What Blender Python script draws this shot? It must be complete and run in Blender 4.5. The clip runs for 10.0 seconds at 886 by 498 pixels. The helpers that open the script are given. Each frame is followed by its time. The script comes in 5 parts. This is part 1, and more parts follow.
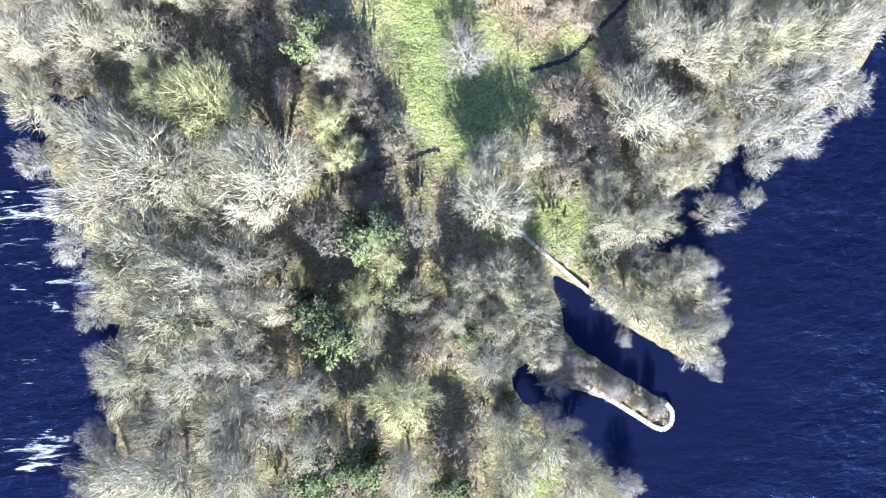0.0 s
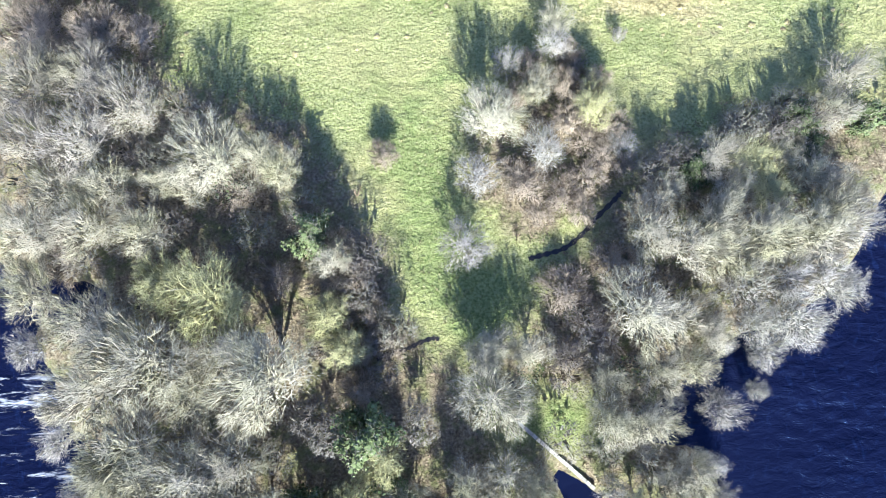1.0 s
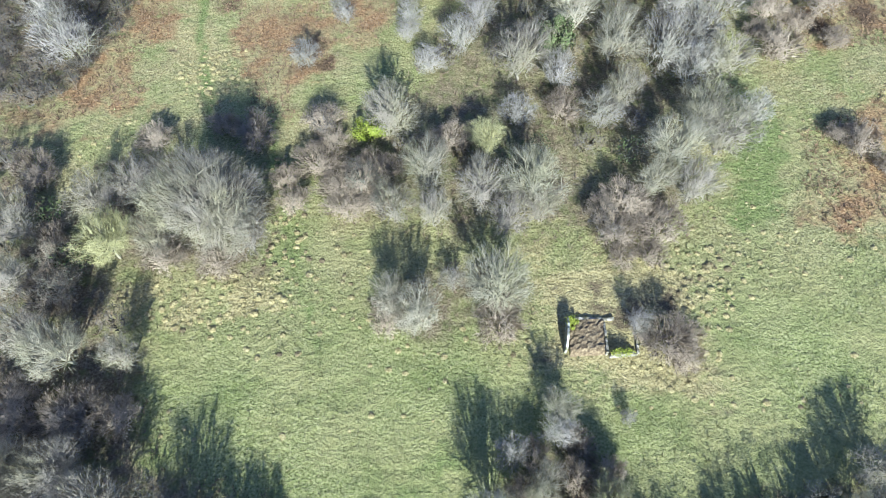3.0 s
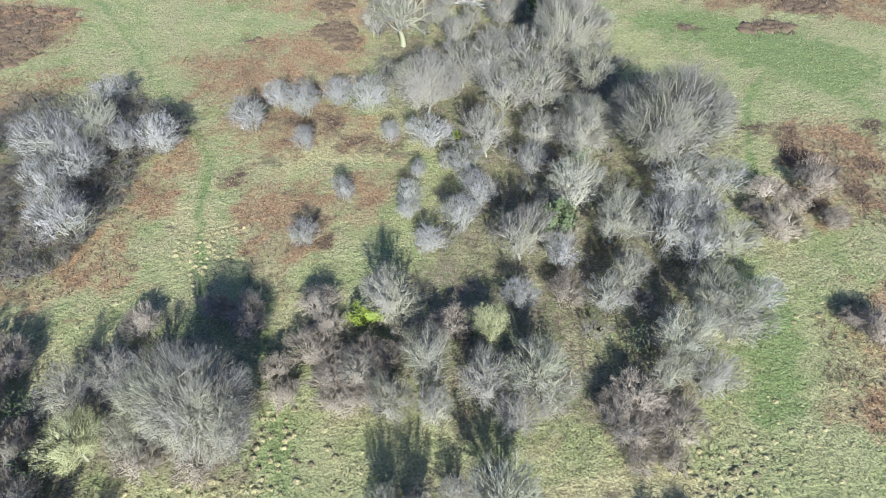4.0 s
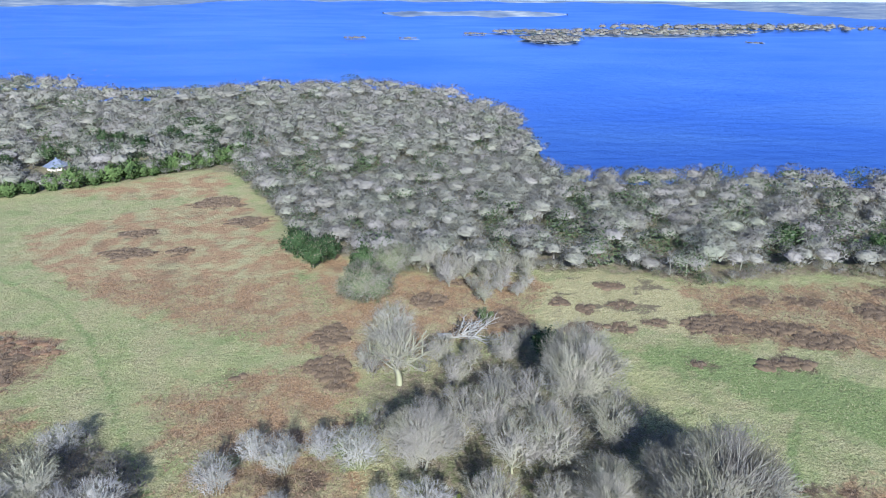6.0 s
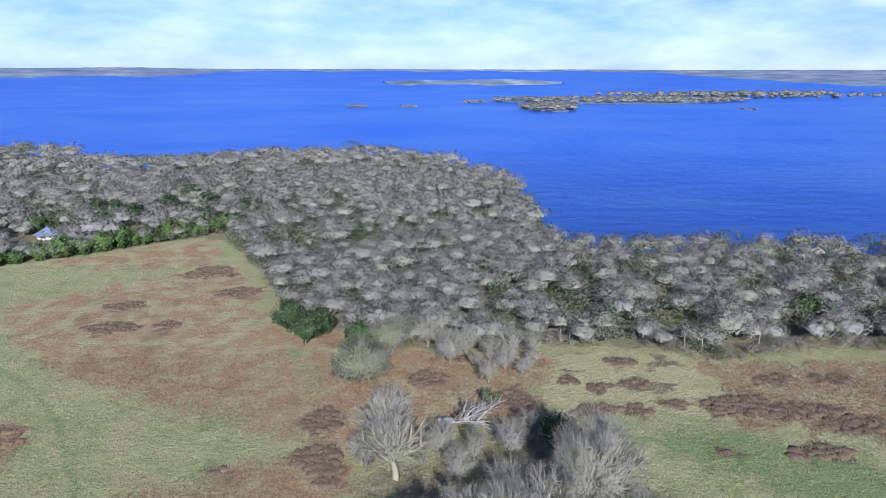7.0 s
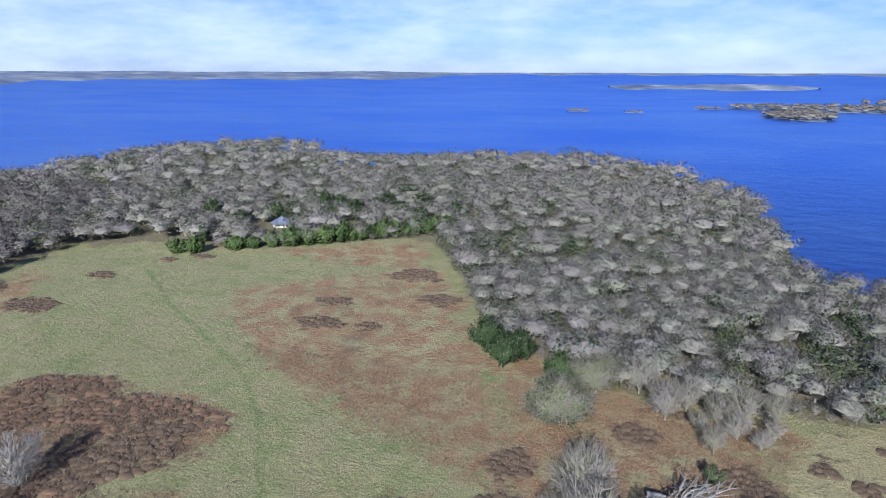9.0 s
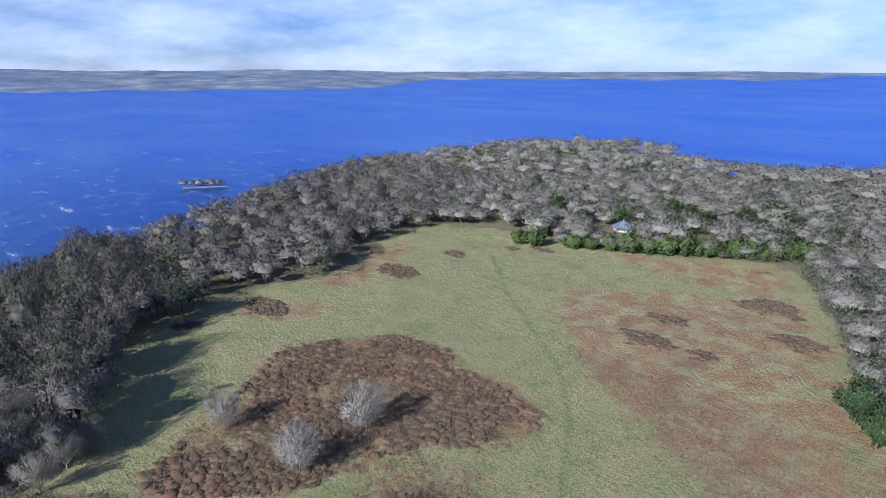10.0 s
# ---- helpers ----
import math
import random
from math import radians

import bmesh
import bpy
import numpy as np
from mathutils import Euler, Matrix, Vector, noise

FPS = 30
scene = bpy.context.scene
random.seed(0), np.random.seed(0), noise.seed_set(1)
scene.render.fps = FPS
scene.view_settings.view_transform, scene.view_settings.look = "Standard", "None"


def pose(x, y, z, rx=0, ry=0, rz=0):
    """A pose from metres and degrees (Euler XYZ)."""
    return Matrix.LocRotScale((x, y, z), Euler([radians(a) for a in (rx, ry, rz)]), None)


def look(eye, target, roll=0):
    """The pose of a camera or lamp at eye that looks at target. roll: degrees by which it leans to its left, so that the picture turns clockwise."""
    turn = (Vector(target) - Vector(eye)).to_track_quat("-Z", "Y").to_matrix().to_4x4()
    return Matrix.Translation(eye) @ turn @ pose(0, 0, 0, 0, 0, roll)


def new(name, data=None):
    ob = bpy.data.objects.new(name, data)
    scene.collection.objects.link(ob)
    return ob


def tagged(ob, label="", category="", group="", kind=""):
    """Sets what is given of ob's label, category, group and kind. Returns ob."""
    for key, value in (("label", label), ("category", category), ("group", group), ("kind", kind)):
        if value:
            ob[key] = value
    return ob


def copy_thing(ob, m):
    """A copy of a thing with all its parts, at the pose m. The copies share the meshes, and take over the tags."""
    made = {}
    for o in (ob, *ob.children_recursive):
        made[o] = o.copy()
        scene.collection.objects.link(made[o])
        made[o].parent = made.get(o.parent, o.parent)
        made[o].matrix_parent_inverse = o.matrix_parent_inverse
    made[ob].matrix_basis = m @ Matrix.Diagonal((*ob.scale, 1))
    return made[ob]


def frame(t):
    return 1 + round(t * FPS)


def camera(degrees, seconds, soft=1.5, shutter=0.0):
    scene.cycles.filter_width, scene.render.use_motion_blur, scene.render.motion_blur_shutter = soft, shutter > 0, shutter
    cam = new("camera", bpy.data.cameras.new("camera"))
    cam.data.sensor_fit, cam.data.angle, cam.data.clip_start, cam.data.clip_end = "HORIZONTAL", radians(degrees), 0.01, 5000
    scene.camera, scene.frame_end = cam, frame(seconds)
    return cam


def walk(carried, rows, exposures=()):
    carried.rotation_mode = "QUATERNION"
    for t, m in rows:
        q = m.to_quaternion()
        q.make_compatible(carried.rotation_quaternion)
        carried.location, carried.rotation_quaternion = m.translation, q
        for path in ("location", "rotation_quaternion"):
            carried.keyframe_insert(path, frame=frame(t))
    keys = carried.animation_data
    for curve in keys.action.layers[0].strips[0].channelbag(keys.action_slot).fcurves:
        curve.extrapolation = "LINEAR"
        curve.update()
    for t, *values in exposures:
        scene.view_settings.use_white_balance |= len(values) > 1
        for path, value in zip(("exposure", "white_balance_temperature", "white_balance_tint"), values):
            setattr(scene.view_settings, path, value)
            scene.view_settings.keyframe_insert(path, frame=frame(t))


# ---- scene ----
cam = camera(71.0, 10.0, soft=1.0)

PATH = [
    (0, (-1.662, 38.597, 109.739), (-1.694, 38.637, 107.739), -41.7),
    (0.5, (-1.408, 47.226, 109.933), (-1.429, 47.402, 107.941), -9.7),
    (1, (-1.125, 55.592, 110.269), (-1.133, 55.922, 108.297), -4.4),
    (1.5, (-0.674, 63.712, 110.582), (-0.672, 64.202, 108.643), -2.8),
    (2, (-0.204, 71.202, 110.905), (-0.193, 71.861, 109.016), -2.1),
    (2.5, (0.187, 78.531, 111.2), (0.208, 79.356, 109.378), -1.6),
    (2.7, (0.236, 81.459, 111.278), (0.264, 82.349, 109.487), -1.4),
    (3.8, (-0.298, 96.918, 113.138), (-0.23, 98.17, 111.58), -0.1),
    (4, (-0.299, 99.777, 113.191), (-0.225, 101.099, 111.692), 0.0),
    (4.5, (-0.074, 106.673, 113.258), (0.012, 108.157, 111.92), 0.1),
    (5, (0.038, 113.448, 113.29), (0.134, 115.074, 112.13), 0.2),
    (5.5, (0.229, 119.738, 113.313), (0.333, 121.481, 112.338), 0.3),
    (6, (0.623, 126.511, 113.235), (0.732, 128.361, 112.484), 0.4),
    (6.2, (0.786, 129.213, 113.198), (0.897, 131.096, 112.532), 0.3),
    (7.5, (1.684, 147.367, 112.041), (1.794, 149.286, 111.486), 0.1),
    (8, (1.367, 154.089, 111.878), (1.446, 156.01, 111.325), 0.1),
    (8.5, (0.142, 160.384, 111.752), (-0.034, 162.298, 111.2), 0.1),
    (9, (-2.067, 165.956, 111.685), (-2.609, 167.8, 111.133), 0.1),
    (9.5, (-4.915, 170.701, 111.526), (-5.926, 172.336, 110.974), 0.1),
    (10, (-8.341, 174.29, 111.265), (-9.765, 175.581, 110.713), -0.0),
]
walk(cam, [(t, look(e, g, r)) for t, e, g, r in PATH],
     exposures=[(0.0, 2.2, 5800, 8), (1.2, 1.9, 5800, 5), (2.7, 1.3, 5700, 1), (4.0, 1.15, 5600, 5), (5.0, 1.05, 5450, 7), (6.2, 0.93, 5400, 9), (7.5, 0.49, 5470, 15), (10.0, 0.44, 5550, 14)])

# ---- sky and sun ----
SUN_EL = 28.5
world = bpy.data.worlds.new("sky")
scene.world = world
world.use_nodes = True
wn, wl = world.node_tree.nodes, world.node_tree.links
wn.clear()
w_out = wn.new("ShaderNodeOutputWorld")
w_bg = wn.new("ShaderNodeBackground")
w_sky = wn.new("ShaderNodeTexSky")
w_sky.sky_type, w_sky.sun_disc = "NISHITA", False
w_sky.sun_elevation, w_sky.sun_rotation = radians(SUN_EL), radians(176)
w_sky.altitude, w_sky.air_density, w_sky.dust_density, w_sky.ozone_density = 100, 1.0, 0.15, 3.5
w_co = wn.new("ShaderNodeTexCoord")
w_map = wn.new("ShaderNodeMapping")
w_map.inputs["Scale"].default_value = (2.0, 2.0, 7.0)
w_no = wn.new("ShaderNodeTexNoise")
w_no.inputs["Scale"].default_value, w_no.inputs["Detail"].default_value = 2.6, 10
w_no.inputs["Roughness"].default_value = 0.58
w_rp = wn.new("ShaderNodeValToRGB")
w_rp.color_ramp.elements[0].position, w_rp.color_ramp.elements[1].position = 0.27, 0.74
w_mu = wn.new("ShaderNodeMath")
w_mu.operation = "MULTIPLY"
w_mu.inputs[1].default_value = 0.85
w_mix = wn.new("ShaderNodeMix")
w_mix.data_type = "RGBA"
w_mix.inputs["B"].default_value = (14.5, 16.0, 18.5, 1)
wl.new(w_co.outputs["Generated"], w_map.inputs["Vector"])
wl.new(w_map.outputs["Vector"], w_no.inputs["Vector"])
wl.new(w_no.outputs["Fac"], w_rp.inputs["Fac"])
wl.new(w_rp.outputs["Color"], w_mu.inputs[0])
w_sep = wn.new("ShaderNodeSeparateXYZ")
wl.new(w_co.outputs["Generated"], w_sep.inputs["Vector"])
w_low = wn.new("ShaderNodeMapRange")
w_low.inputs["From Min"].default_value, w_low.inputs["From Max"].default_value = 0.1, 0.45
w_low.inputs["To Min"].default_value, w_low.inputs["To Max"].default_value = 1.0, 0.12
wl.new(w_sep.outputs["Z"], w_low.inputs["Value"])
w_m2 = wn.new("ShaderNodeMath")
w_m2.operation = "MULTIPLY"
wl.new(w_mu.outputs[0], w_m2.inputs[0])
wl.new(w_low.outputs["Result"], w_m2.inputs[1])
wl.new(w_m2.outputs[0], w_mix.inputs["Factor"])
w_tint = wn.new("ShaderNodeMix")
w_tint.data_type, w_tint.blend_type = "RGBA", "MULTIPLY"
w_tint.inputs["Factor"].default_value, w_tint.inputs["B"].default_value = 1.0, (0.78, 1.02, 1.7, 1)
wl.new(w_sky.outputs["Color"], w_tint.inputs["A"])
wl.new(w_tint.outputs["Result"], w_mix.inputs["A"])
wl.new(w_mix.outputs["Result"], w_bg.inputs["Color"])
w_bg.inputs["Strength"].default_value = 0.048
wl.new(w_bg.outputs["Background"], w_out.inputs["Surface"])

sun = new("sun", bpy.data.lights.new("sun", "SUN"))
sun.data.energy, sun.data.angle, sun.data.color = 5.0, radians(0.53), (1.0, 0.965, 0.91)
sun.matrix_world = look((0, -200, 300), (-12, -200 + 200 * math.cos(radians(SUN_EL)), 300 - 200 * math.sin(radians(SUN_EL))))


# ---- materials ----
class Mat:
    """A node material with short ways to add the usual nodes."""

    def __init__(self, name, rough=0.9, spec=0.2):
        self.m = bpy.data.materials.new(name)
        self.m.use_nodes = True
        self.n, self.l = self.m.node_tree.nodes, self.m.node_tree.links
        self.p = self.n["Principled BSDF"]
        self.p.inputs["Roughness"].default_value = rough
        self.p.inputs["Specular IOR Level"].default_value = spec

    def put(self, src, dst):
        if hasattr(src, "is_output"):
            self.l.new(src, dst)
        else:
            dst.default_value = src

    def pos(self, scale=(1, 1, 1)):
        g = self.n.new("ShaderNodeNewGeometry")
        if tuple(scale) == (1, 1, 1):
            return g.outputs["Position"]
        mp = self.n.new("ShaderNodeMapping")
        mp.inputs["Scale"].default_value = scale
        self.l.new(g.outputs["Position"], mp.inputs["Vector"])
        return mp.outputs["Vector"]

    def noise(self, scale, detail=4, rough=0.55, vec=None, warp=0.0):
        no = self.n.new("ShaderNodeTexNoise")
        no.inputs["Scale"].default_value, no.inputs["Detail"].default_value = scale, detail
        no.inputs["Roughness"].default_value, no.inputs["Distortion"].default_value = rough, warp
        self.l.new(vec or self.pos(), no.inputs["Vector"])
        return no.outputs["Fac"]

    def ramp(self, fac, stops):
        r = self.n.new("ShaderNodeValToRGB")
        el = r.color_ramp.elements
        while len(el) < len(stops):
            el.new(0.5)
        for e, (at, c) in zip(el, stops):
            e.position = at
            e.color = (c, c, c, 1) if isinstance(c, (int, float)) else (*c, 1)
        self.l.new(fac, r.inputs["Fac"])
        return r.outputs["Color"]

    def mix(self, fac, a, b, mode="MIX"):
        x = self.n.new("ShaderNodeMix")
        x.data_type, x.blend_type = "RGBA", mode
        self.put(fac, x.inputs["Factor"])
        self.put(a if hasattr(a, "is_output") else (*a, 1), x.inputs["A"])
        self.put(b if hasattr(b, "is_output") else (*b, 1), x.inputs["B"])
        return x.outputs["Result"]

    def math(self, op, a, b=0.0):
        x = self.n.new("ShaderNodeMath")
        x.operation = op
        self.put(a, x.inputs[0])
        self.put(b, x.inputs[1])
        return x.outputs[0]

    def bump(self, height, strength=0.5, dist=0.1, base=None):
        b = self.n.new("ShaderNodeBump")
        b.inputs["Strength"].default_value, b.inputs["Distance"].default_value = strength, dist
        self.l.new(height, b.inputs["Height"])
        if base:
            self.l.new(base, b.inputs["Normal"])
        self.l.new(b.outputs["Normal"], self.p.inputs["Normal"])
        return b.outputs["Normal"]

    def color(self, src):
        self.put(src if hasattr(src, "is_output") else (*src, 1), self.p.inputs["Base Color"])
        return self.m


def attribute(m, name):
    a = m.n.new("ShaderNodeAttribute")
    a.attribute_name = name
    return a


def bark(name, dark, light, lichen=0.0):
    """Bark or twigs: tone varies from plant to plant and along the wood, with patches of yellow-green lichen."""
    m = Mat(name, 0.92, 0.12)
    info = m.n.new("ShaderNodeObjectInfo")
    geo = m.n.new("ShaderNodeNewGeometry")
    own = m.math("MULTIPLY", info.outputs["Random"], 0.40)
    shoot = m.math("MULTIPLY", geo.outputs["Random Per Island"], 0.28)
    grain = m.math("MULTIPLY", m.noise(0.35, 3), 0.5)
    fac = m.math("ADD", m.math("ADD", own, shoot), grain)
    col = m.ramp(fac, [(0.1, dark), (0.95, light)])
    if lichen:
        col = m.mix(m.ramp(m.noise(0.11, 4, 0.6), [(0.42, 0.0), (0.66, lichen)]), col, (0.33, 0.33, 0.13))
    return m.color(col)


def foliage(name, dark, light, rough=0.8):
    m = Mat(name, rough, 0.15)
    info = m.n.new("ShaderNodeObjectInfo")
    geo = m.n.new("ShaderNodeNewGeometry")
    fac = m.math("ADD", m.math("MULTIPLY", info.outputs["Random"], 0.35), m.math("MULTIPLY", geo.outputs["Random Per Island"], 0.65))
    return m.color(m.ramp(fac, [(0.0, dark), (1.0, light)]))


M_TWIG_GREY = bark("twigs_grey", (0.24, 0.212, 0.155), (0.43, 0.397, 0.306), 0.38)
M_TWIG_MAUVE = bark("twigs_mauve", (0.15, 0.13, 0.105), (0.37, 0.332, 0.278), 0.28)
M_TWIG_DARK = bark("twigs_dark", (0.13, 0.113, 0.09), (0.325, 0.29, 0.235), 0.3)
M_TWIG_PALE = bark("twigs_pale", (0.21, 0.19, 0.14), (0.42, 0.39, 0.295), 0.3)
M_TWIG_SILVER = bark("twigs_silver", (0.185, 0.168, 0.15), (0.405, 0.378, 0.338), 0.2)
M_TWIG_BROWN = bark("twigs_brown", (0.205, 0.165, 0.122), (0.46, 0.385, 0.29))
M_TWIG_OLIVE = bark("twigs_olive", (0.26, 0.25, 0.11), (0.53, 0.51, 0.27))
M_BARK = bark("bark_grey", (0.19, 0.17, 0.125), (0.36, 0.335, 0.26), 0.4)
M_BARK_PALE = bark("bark_pale", (0.25, 0.225, 0.17), (0.43, 0.40, 0.315), 0.3)
M_BARK_BROWN = bark("bark_brown", (0.14, 0.11, 0.08), (0.28, 0.23, 0.17))
M_DEADWOOD = bark("dead_wood", (0.15, 0.14, 0.12), (0.36, 0.34, 0.30))
M_IVY = foliage("ivy_leaves", (0.045, 0.068, 0.024), (0.165, 0.20, 0.085))
M_EVERGREEN = foliage("evergreen_leaves", (0.018, 0.035, 0.014), (0.07, 0.11, 0.035))
M_GORSE = foliage("gorse_leaves", (0.16, 0.21, 0.03), (0.36, 0.40, 0.07))
M_LAUREL = foliage("laurel_leaves", (0.035, 0.06, 0.018), (0.12, 0.17, 0.05))

# woodland seen from far: the tone is one per tree
_m = Mat("woodland_twigs", 0.93, 0.12)
_geo = _m.n.new("ShaderNodeNewGeometry")
_tone = attribute(_m, "tone").outputs["Fac"]
_fac = _m.math("ADD", _m.math("MULTIPLY", _tone, 0.87), _m.math("MULTIPLY", _geo.outputs["Random Per Island"], 0.13))
M_WOODLAND = _m.color(_m.ramp(_fac, [(0.0, (0.045, 0.07, 0.025)), (0.1, (0.085, 0.11, 0.045)), (0.16, (0.12, 0.11, 0.095)),
                                    (0.4, (0.195, 0.172, 0.145)), (0.52, (0.235, 0.225, 0.165)), (0.64, (0.255, 0.225, 0.198)), (0.76, (0.24, 0.238, 0.162)), (0.88, (0.285, 0.262, 0.22)), (1.0, (0.33, 0.31, 0.28))]))

_m = Mat("ground_cover", 0.95, 0.1)
_cov = attribute(_m, "cover")
_sep = _m.n.new("ShaderNodeSeparateColor")
_m.l.new(_cov.outputs["Color"], _sep.inputs["Color"])
_fine = _m.noise(2.2, 5, 0.65)
_mid = _m.noise(0.35, 5, 0.6)
_wide = _m.noise(0.045, 4, 0.55)
_grass = _m.ramp(_fine, [(0.32, (0.085, 0.095, 0.033)), (0.45, (0.225, 0.245, 0.09)), (0.64, (0.39, 0.39, 0.185))])
_grass = _m.mix(_m.ramp(_wide, [(0.42, 0.0), (0.62, 0.55)]), _grass, (0.36, 0.325, 0.15))
_grass = _m.mix(_m.ramp(_m.noise(0.13, 5, 0.6), [(0.48, 0.0), (0.66, 0.5)]), _grass, (0.15, 0.185, 0.06))
_sy = _m.n.new("ShaderNodeSeparateXYZ")
_m.l.new(_m.pos(), _sy.inputs["Vector"])
_north = _m.n.new("ShaderNodeMapRange")
_north.inputs["From Min"].default_value, _north.inputs["From Max"].default_value = 122.0, 165.0
_m.l.new(_sy.outputs["Y"], _north.inputs["Value"])
_dead = _m.math("MULTIPLY", _m.ramp(_m.noise(0.085, 6, 0.68), [(0.41, 0.0), (0.60, 0.8)]), _north.outputs["Result"])
_grass = _m.mix(_dead, _grass, _m.ramp(_fine, [(0.32, (0.13, 0.09, 0.05)), (0.5, (0.35, 0.30, 0.15)), (0.68, (0.54, 0.475, 0.27))]))
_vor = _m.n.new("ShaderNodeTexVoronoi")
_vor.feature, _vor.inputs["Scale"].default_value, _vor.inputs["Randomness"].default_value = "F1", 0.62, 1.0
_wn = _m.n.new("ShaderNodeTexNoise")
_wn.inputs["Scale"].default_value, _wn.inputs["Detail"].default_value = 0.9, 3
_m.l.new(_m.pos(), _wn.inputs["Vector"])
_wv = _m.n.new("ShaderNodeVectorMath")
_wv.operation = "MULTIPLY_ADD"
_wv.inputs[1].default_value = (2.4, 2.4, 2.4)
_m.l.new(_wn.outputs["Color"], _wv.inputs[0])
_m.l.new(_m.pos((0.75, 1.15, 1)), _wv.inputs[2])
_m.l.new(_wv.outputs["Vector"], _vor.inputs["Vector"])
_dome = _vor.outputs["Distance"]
_edge = _m.math("ADD", _m.math("MULTIPLY", _m.math("SUBTRACT", _mid, 0.5), 0.9), _m.math("MULTIPLY", _m.math("SUBTRACT", _fine, 0.5), 0.4))
_edge = _m.math("ADD", _edge, _m.math("MULTIPLY", _m.math("SUBTRACT", _m.noise(0.09, 4, 0.6), 0.5), 0.9))


def cover_mask(channel, low=0.38, high=0.68):
    return _m.ramp(_m.math("ADD", channel, _edge), [(low, 0.0), (high, 1.0)])


_blot = _m.noise(0.06, 6, 0.66, _m.pos((0.8, 1.1, 1)))
_straw = _m.ramp(_fine, [(0.3, (0.17, 0.14, 0.065)), (0.5, (0.38, 0.325, 0.155)), (0.7, (0.56, 0.49, 0.27))])
_straw = _m.mix(_m.ramp(_blot, [(0.55, 0.0), (0.6, 0.8)]), _straw, (0.115, 0.085, 0.06))
_lush = _m.ramp(_fine, [(0.3, (0.085, 0.12, 0.035)), (0.5, (0.195, 0.23, 0.082)), (0.75, (0.35, 0.37, 0.165))])
_rust = _m.ramp(_fine, [(0.3, (0.125, 0.07, 0.035)), (0.48, (0.30, 0.185, 0.094)), (0.7, (0.49, 0.345, 0.192))])
_rust = _m.mix(_m.ramp(_m.noise(0.10, 5, 0.65), [(0.44, 0.0), (0.6, 0.85)]), _rust, (0.37, 0.335, 0.165))
_rust = _m.mix(_m.ramp(_m.noise(0.07, 5, 0.65, _m.pos((1, 1, 1.3))), [(0.53, 0.0), (0.66, 0.4)]), _rust, (0.10, 0.066, 0.045))
_litter = _m.ramp(_fine, [(0.3, (0.095, 0.074, 0.046)), (0.48, (0.21, 0.168, 0.105)), (0.68, (0.38, 0.315, 0.205))])
_litter = _m.mix(_m.ramp(_mid, [(0.46, 0.0), (0.62, 0.7)]), _litter, (0.17, 0.185, 0.07))
_col = _m.mix(cover_mask(_cov.outputs["Alpha"]), _grass, _straw)
_col = _m.mix(cover_mask(_sep.outputs["Blue"], 0.4, 0.75), _col, _lush)
_col = _m.mix(cover_mask(_sep.outputs["Green"]), _col, _rust)
_thorn = _m.ramp(_fine, [(0.3, (0.045, 0.032, 0.022)), (0.5, (0.115, 0.08, 0.052)), (0.72, (0.23, 0.165, 0.105))])
_col = _m.mix(cover_mask(attribute(_m, "bramble").outputs["Fac"]), _col, _thorn)
_col = _m.mix(cover_mask(_sep.outputs["Red"]), _col, _litter)
# shade between tussocks painted in as dark brown creases
_crease_shade = _m.math("MULTIPLY", _m.ramp(_dome, [(0.62, 0.0), (0.95, 0.4)]), _m.ramp(_m.noise(0.16, 4, 0.6), [(0.42, 0.0), (0.62, 1.0)]))
_col = _m.mix(_crease_shade, _col, (0.075, 0.06, 0.035))
_hum = _m.math("ADD", _m.math("MULTIPLY", _m.noise(0.33, 7, 0.72), 1.0), _m.math("MULTIPLY", _fine, 0.4))
_hum = _m.math("SUBTRACT", _hum, _m.math("MULTIPLY", _dome, 0.28))
_m.bump(_hum, 1.0, 1.0)
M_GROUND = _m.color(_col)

_m = Mat("lake_water", 0.9, 0.0)
_w1 = _m.noise(0.55, 4, 0.6, _m.pos((0.55, 1.0, 1.0)), 0.3)
_w2 = _m.noise(0.06, 4, 0.55, _m.pos((0.6, 1.0, 1.0)))
_calm = _m.n.new("ShaderNodeVectorMath")
_calm.operation = "DISTANCE"
_calm.inputs[1].default_value = (24.0, 20.0, 0.0)
_m.l.new(_m.pos(), _calm.inputs[0])
_open = _m.n.new("ShaderNodeMapRange")
_open.inputs["From Min"].default_value, _open.inputs["From Max"].default_value = 14.0, 46.0
_open.inputs["To Min"].default_value = 0.06
_m.l.new(_calm.outputs["Value"], _open.inputs["Value"])
_wave = _m.bump(_m.math("MULTIPLY", _m.math("ADD", _w1, _m.math("MULTIPLY", _w2, 5.0)), _open.outputs["Result"]), 1.0, 0.5)
_sx = _m.n.new("ShaderNodeSeparateXYZ")
_m.l.new(_m.pos(), _sx.inputs["Vector"])
_west = _m.n.new("ShaderNodeMapRange")
_west.inputs["From Min"].default_value, _west.inputs["From Max"].default_value = -55.0, -75.0
_m.l.new(_sx.outputs["X"], _west.inputs["Value"])
_streak = _m.math("ADD", _m.math("MULTIPLY", _m.noise(0.7, 8, 0.72, _m.pos((0.16, 1.0, 1.0)), 0.6), 0.6),
                  _m.math("MULTIPLY", _m.noise(0.07, 3, 0.5, _m.pos((0.3, 1.0, 1.0))), 0.4))
_foam = _m.math("MULTIPLY", _m.ramp(_streak, [(0.565, 0.0), (0.64, 0.85)]), _west.outputs["Result"])
_out = _m.n.new("ShaderNodeMapRange")
_out.inputs["From Min"].default_value, _out.inputs["From Max"].default_value = -330.0, -480.0
_m.l.new(_sx.outputs["X"], _out.inputs["Value"])
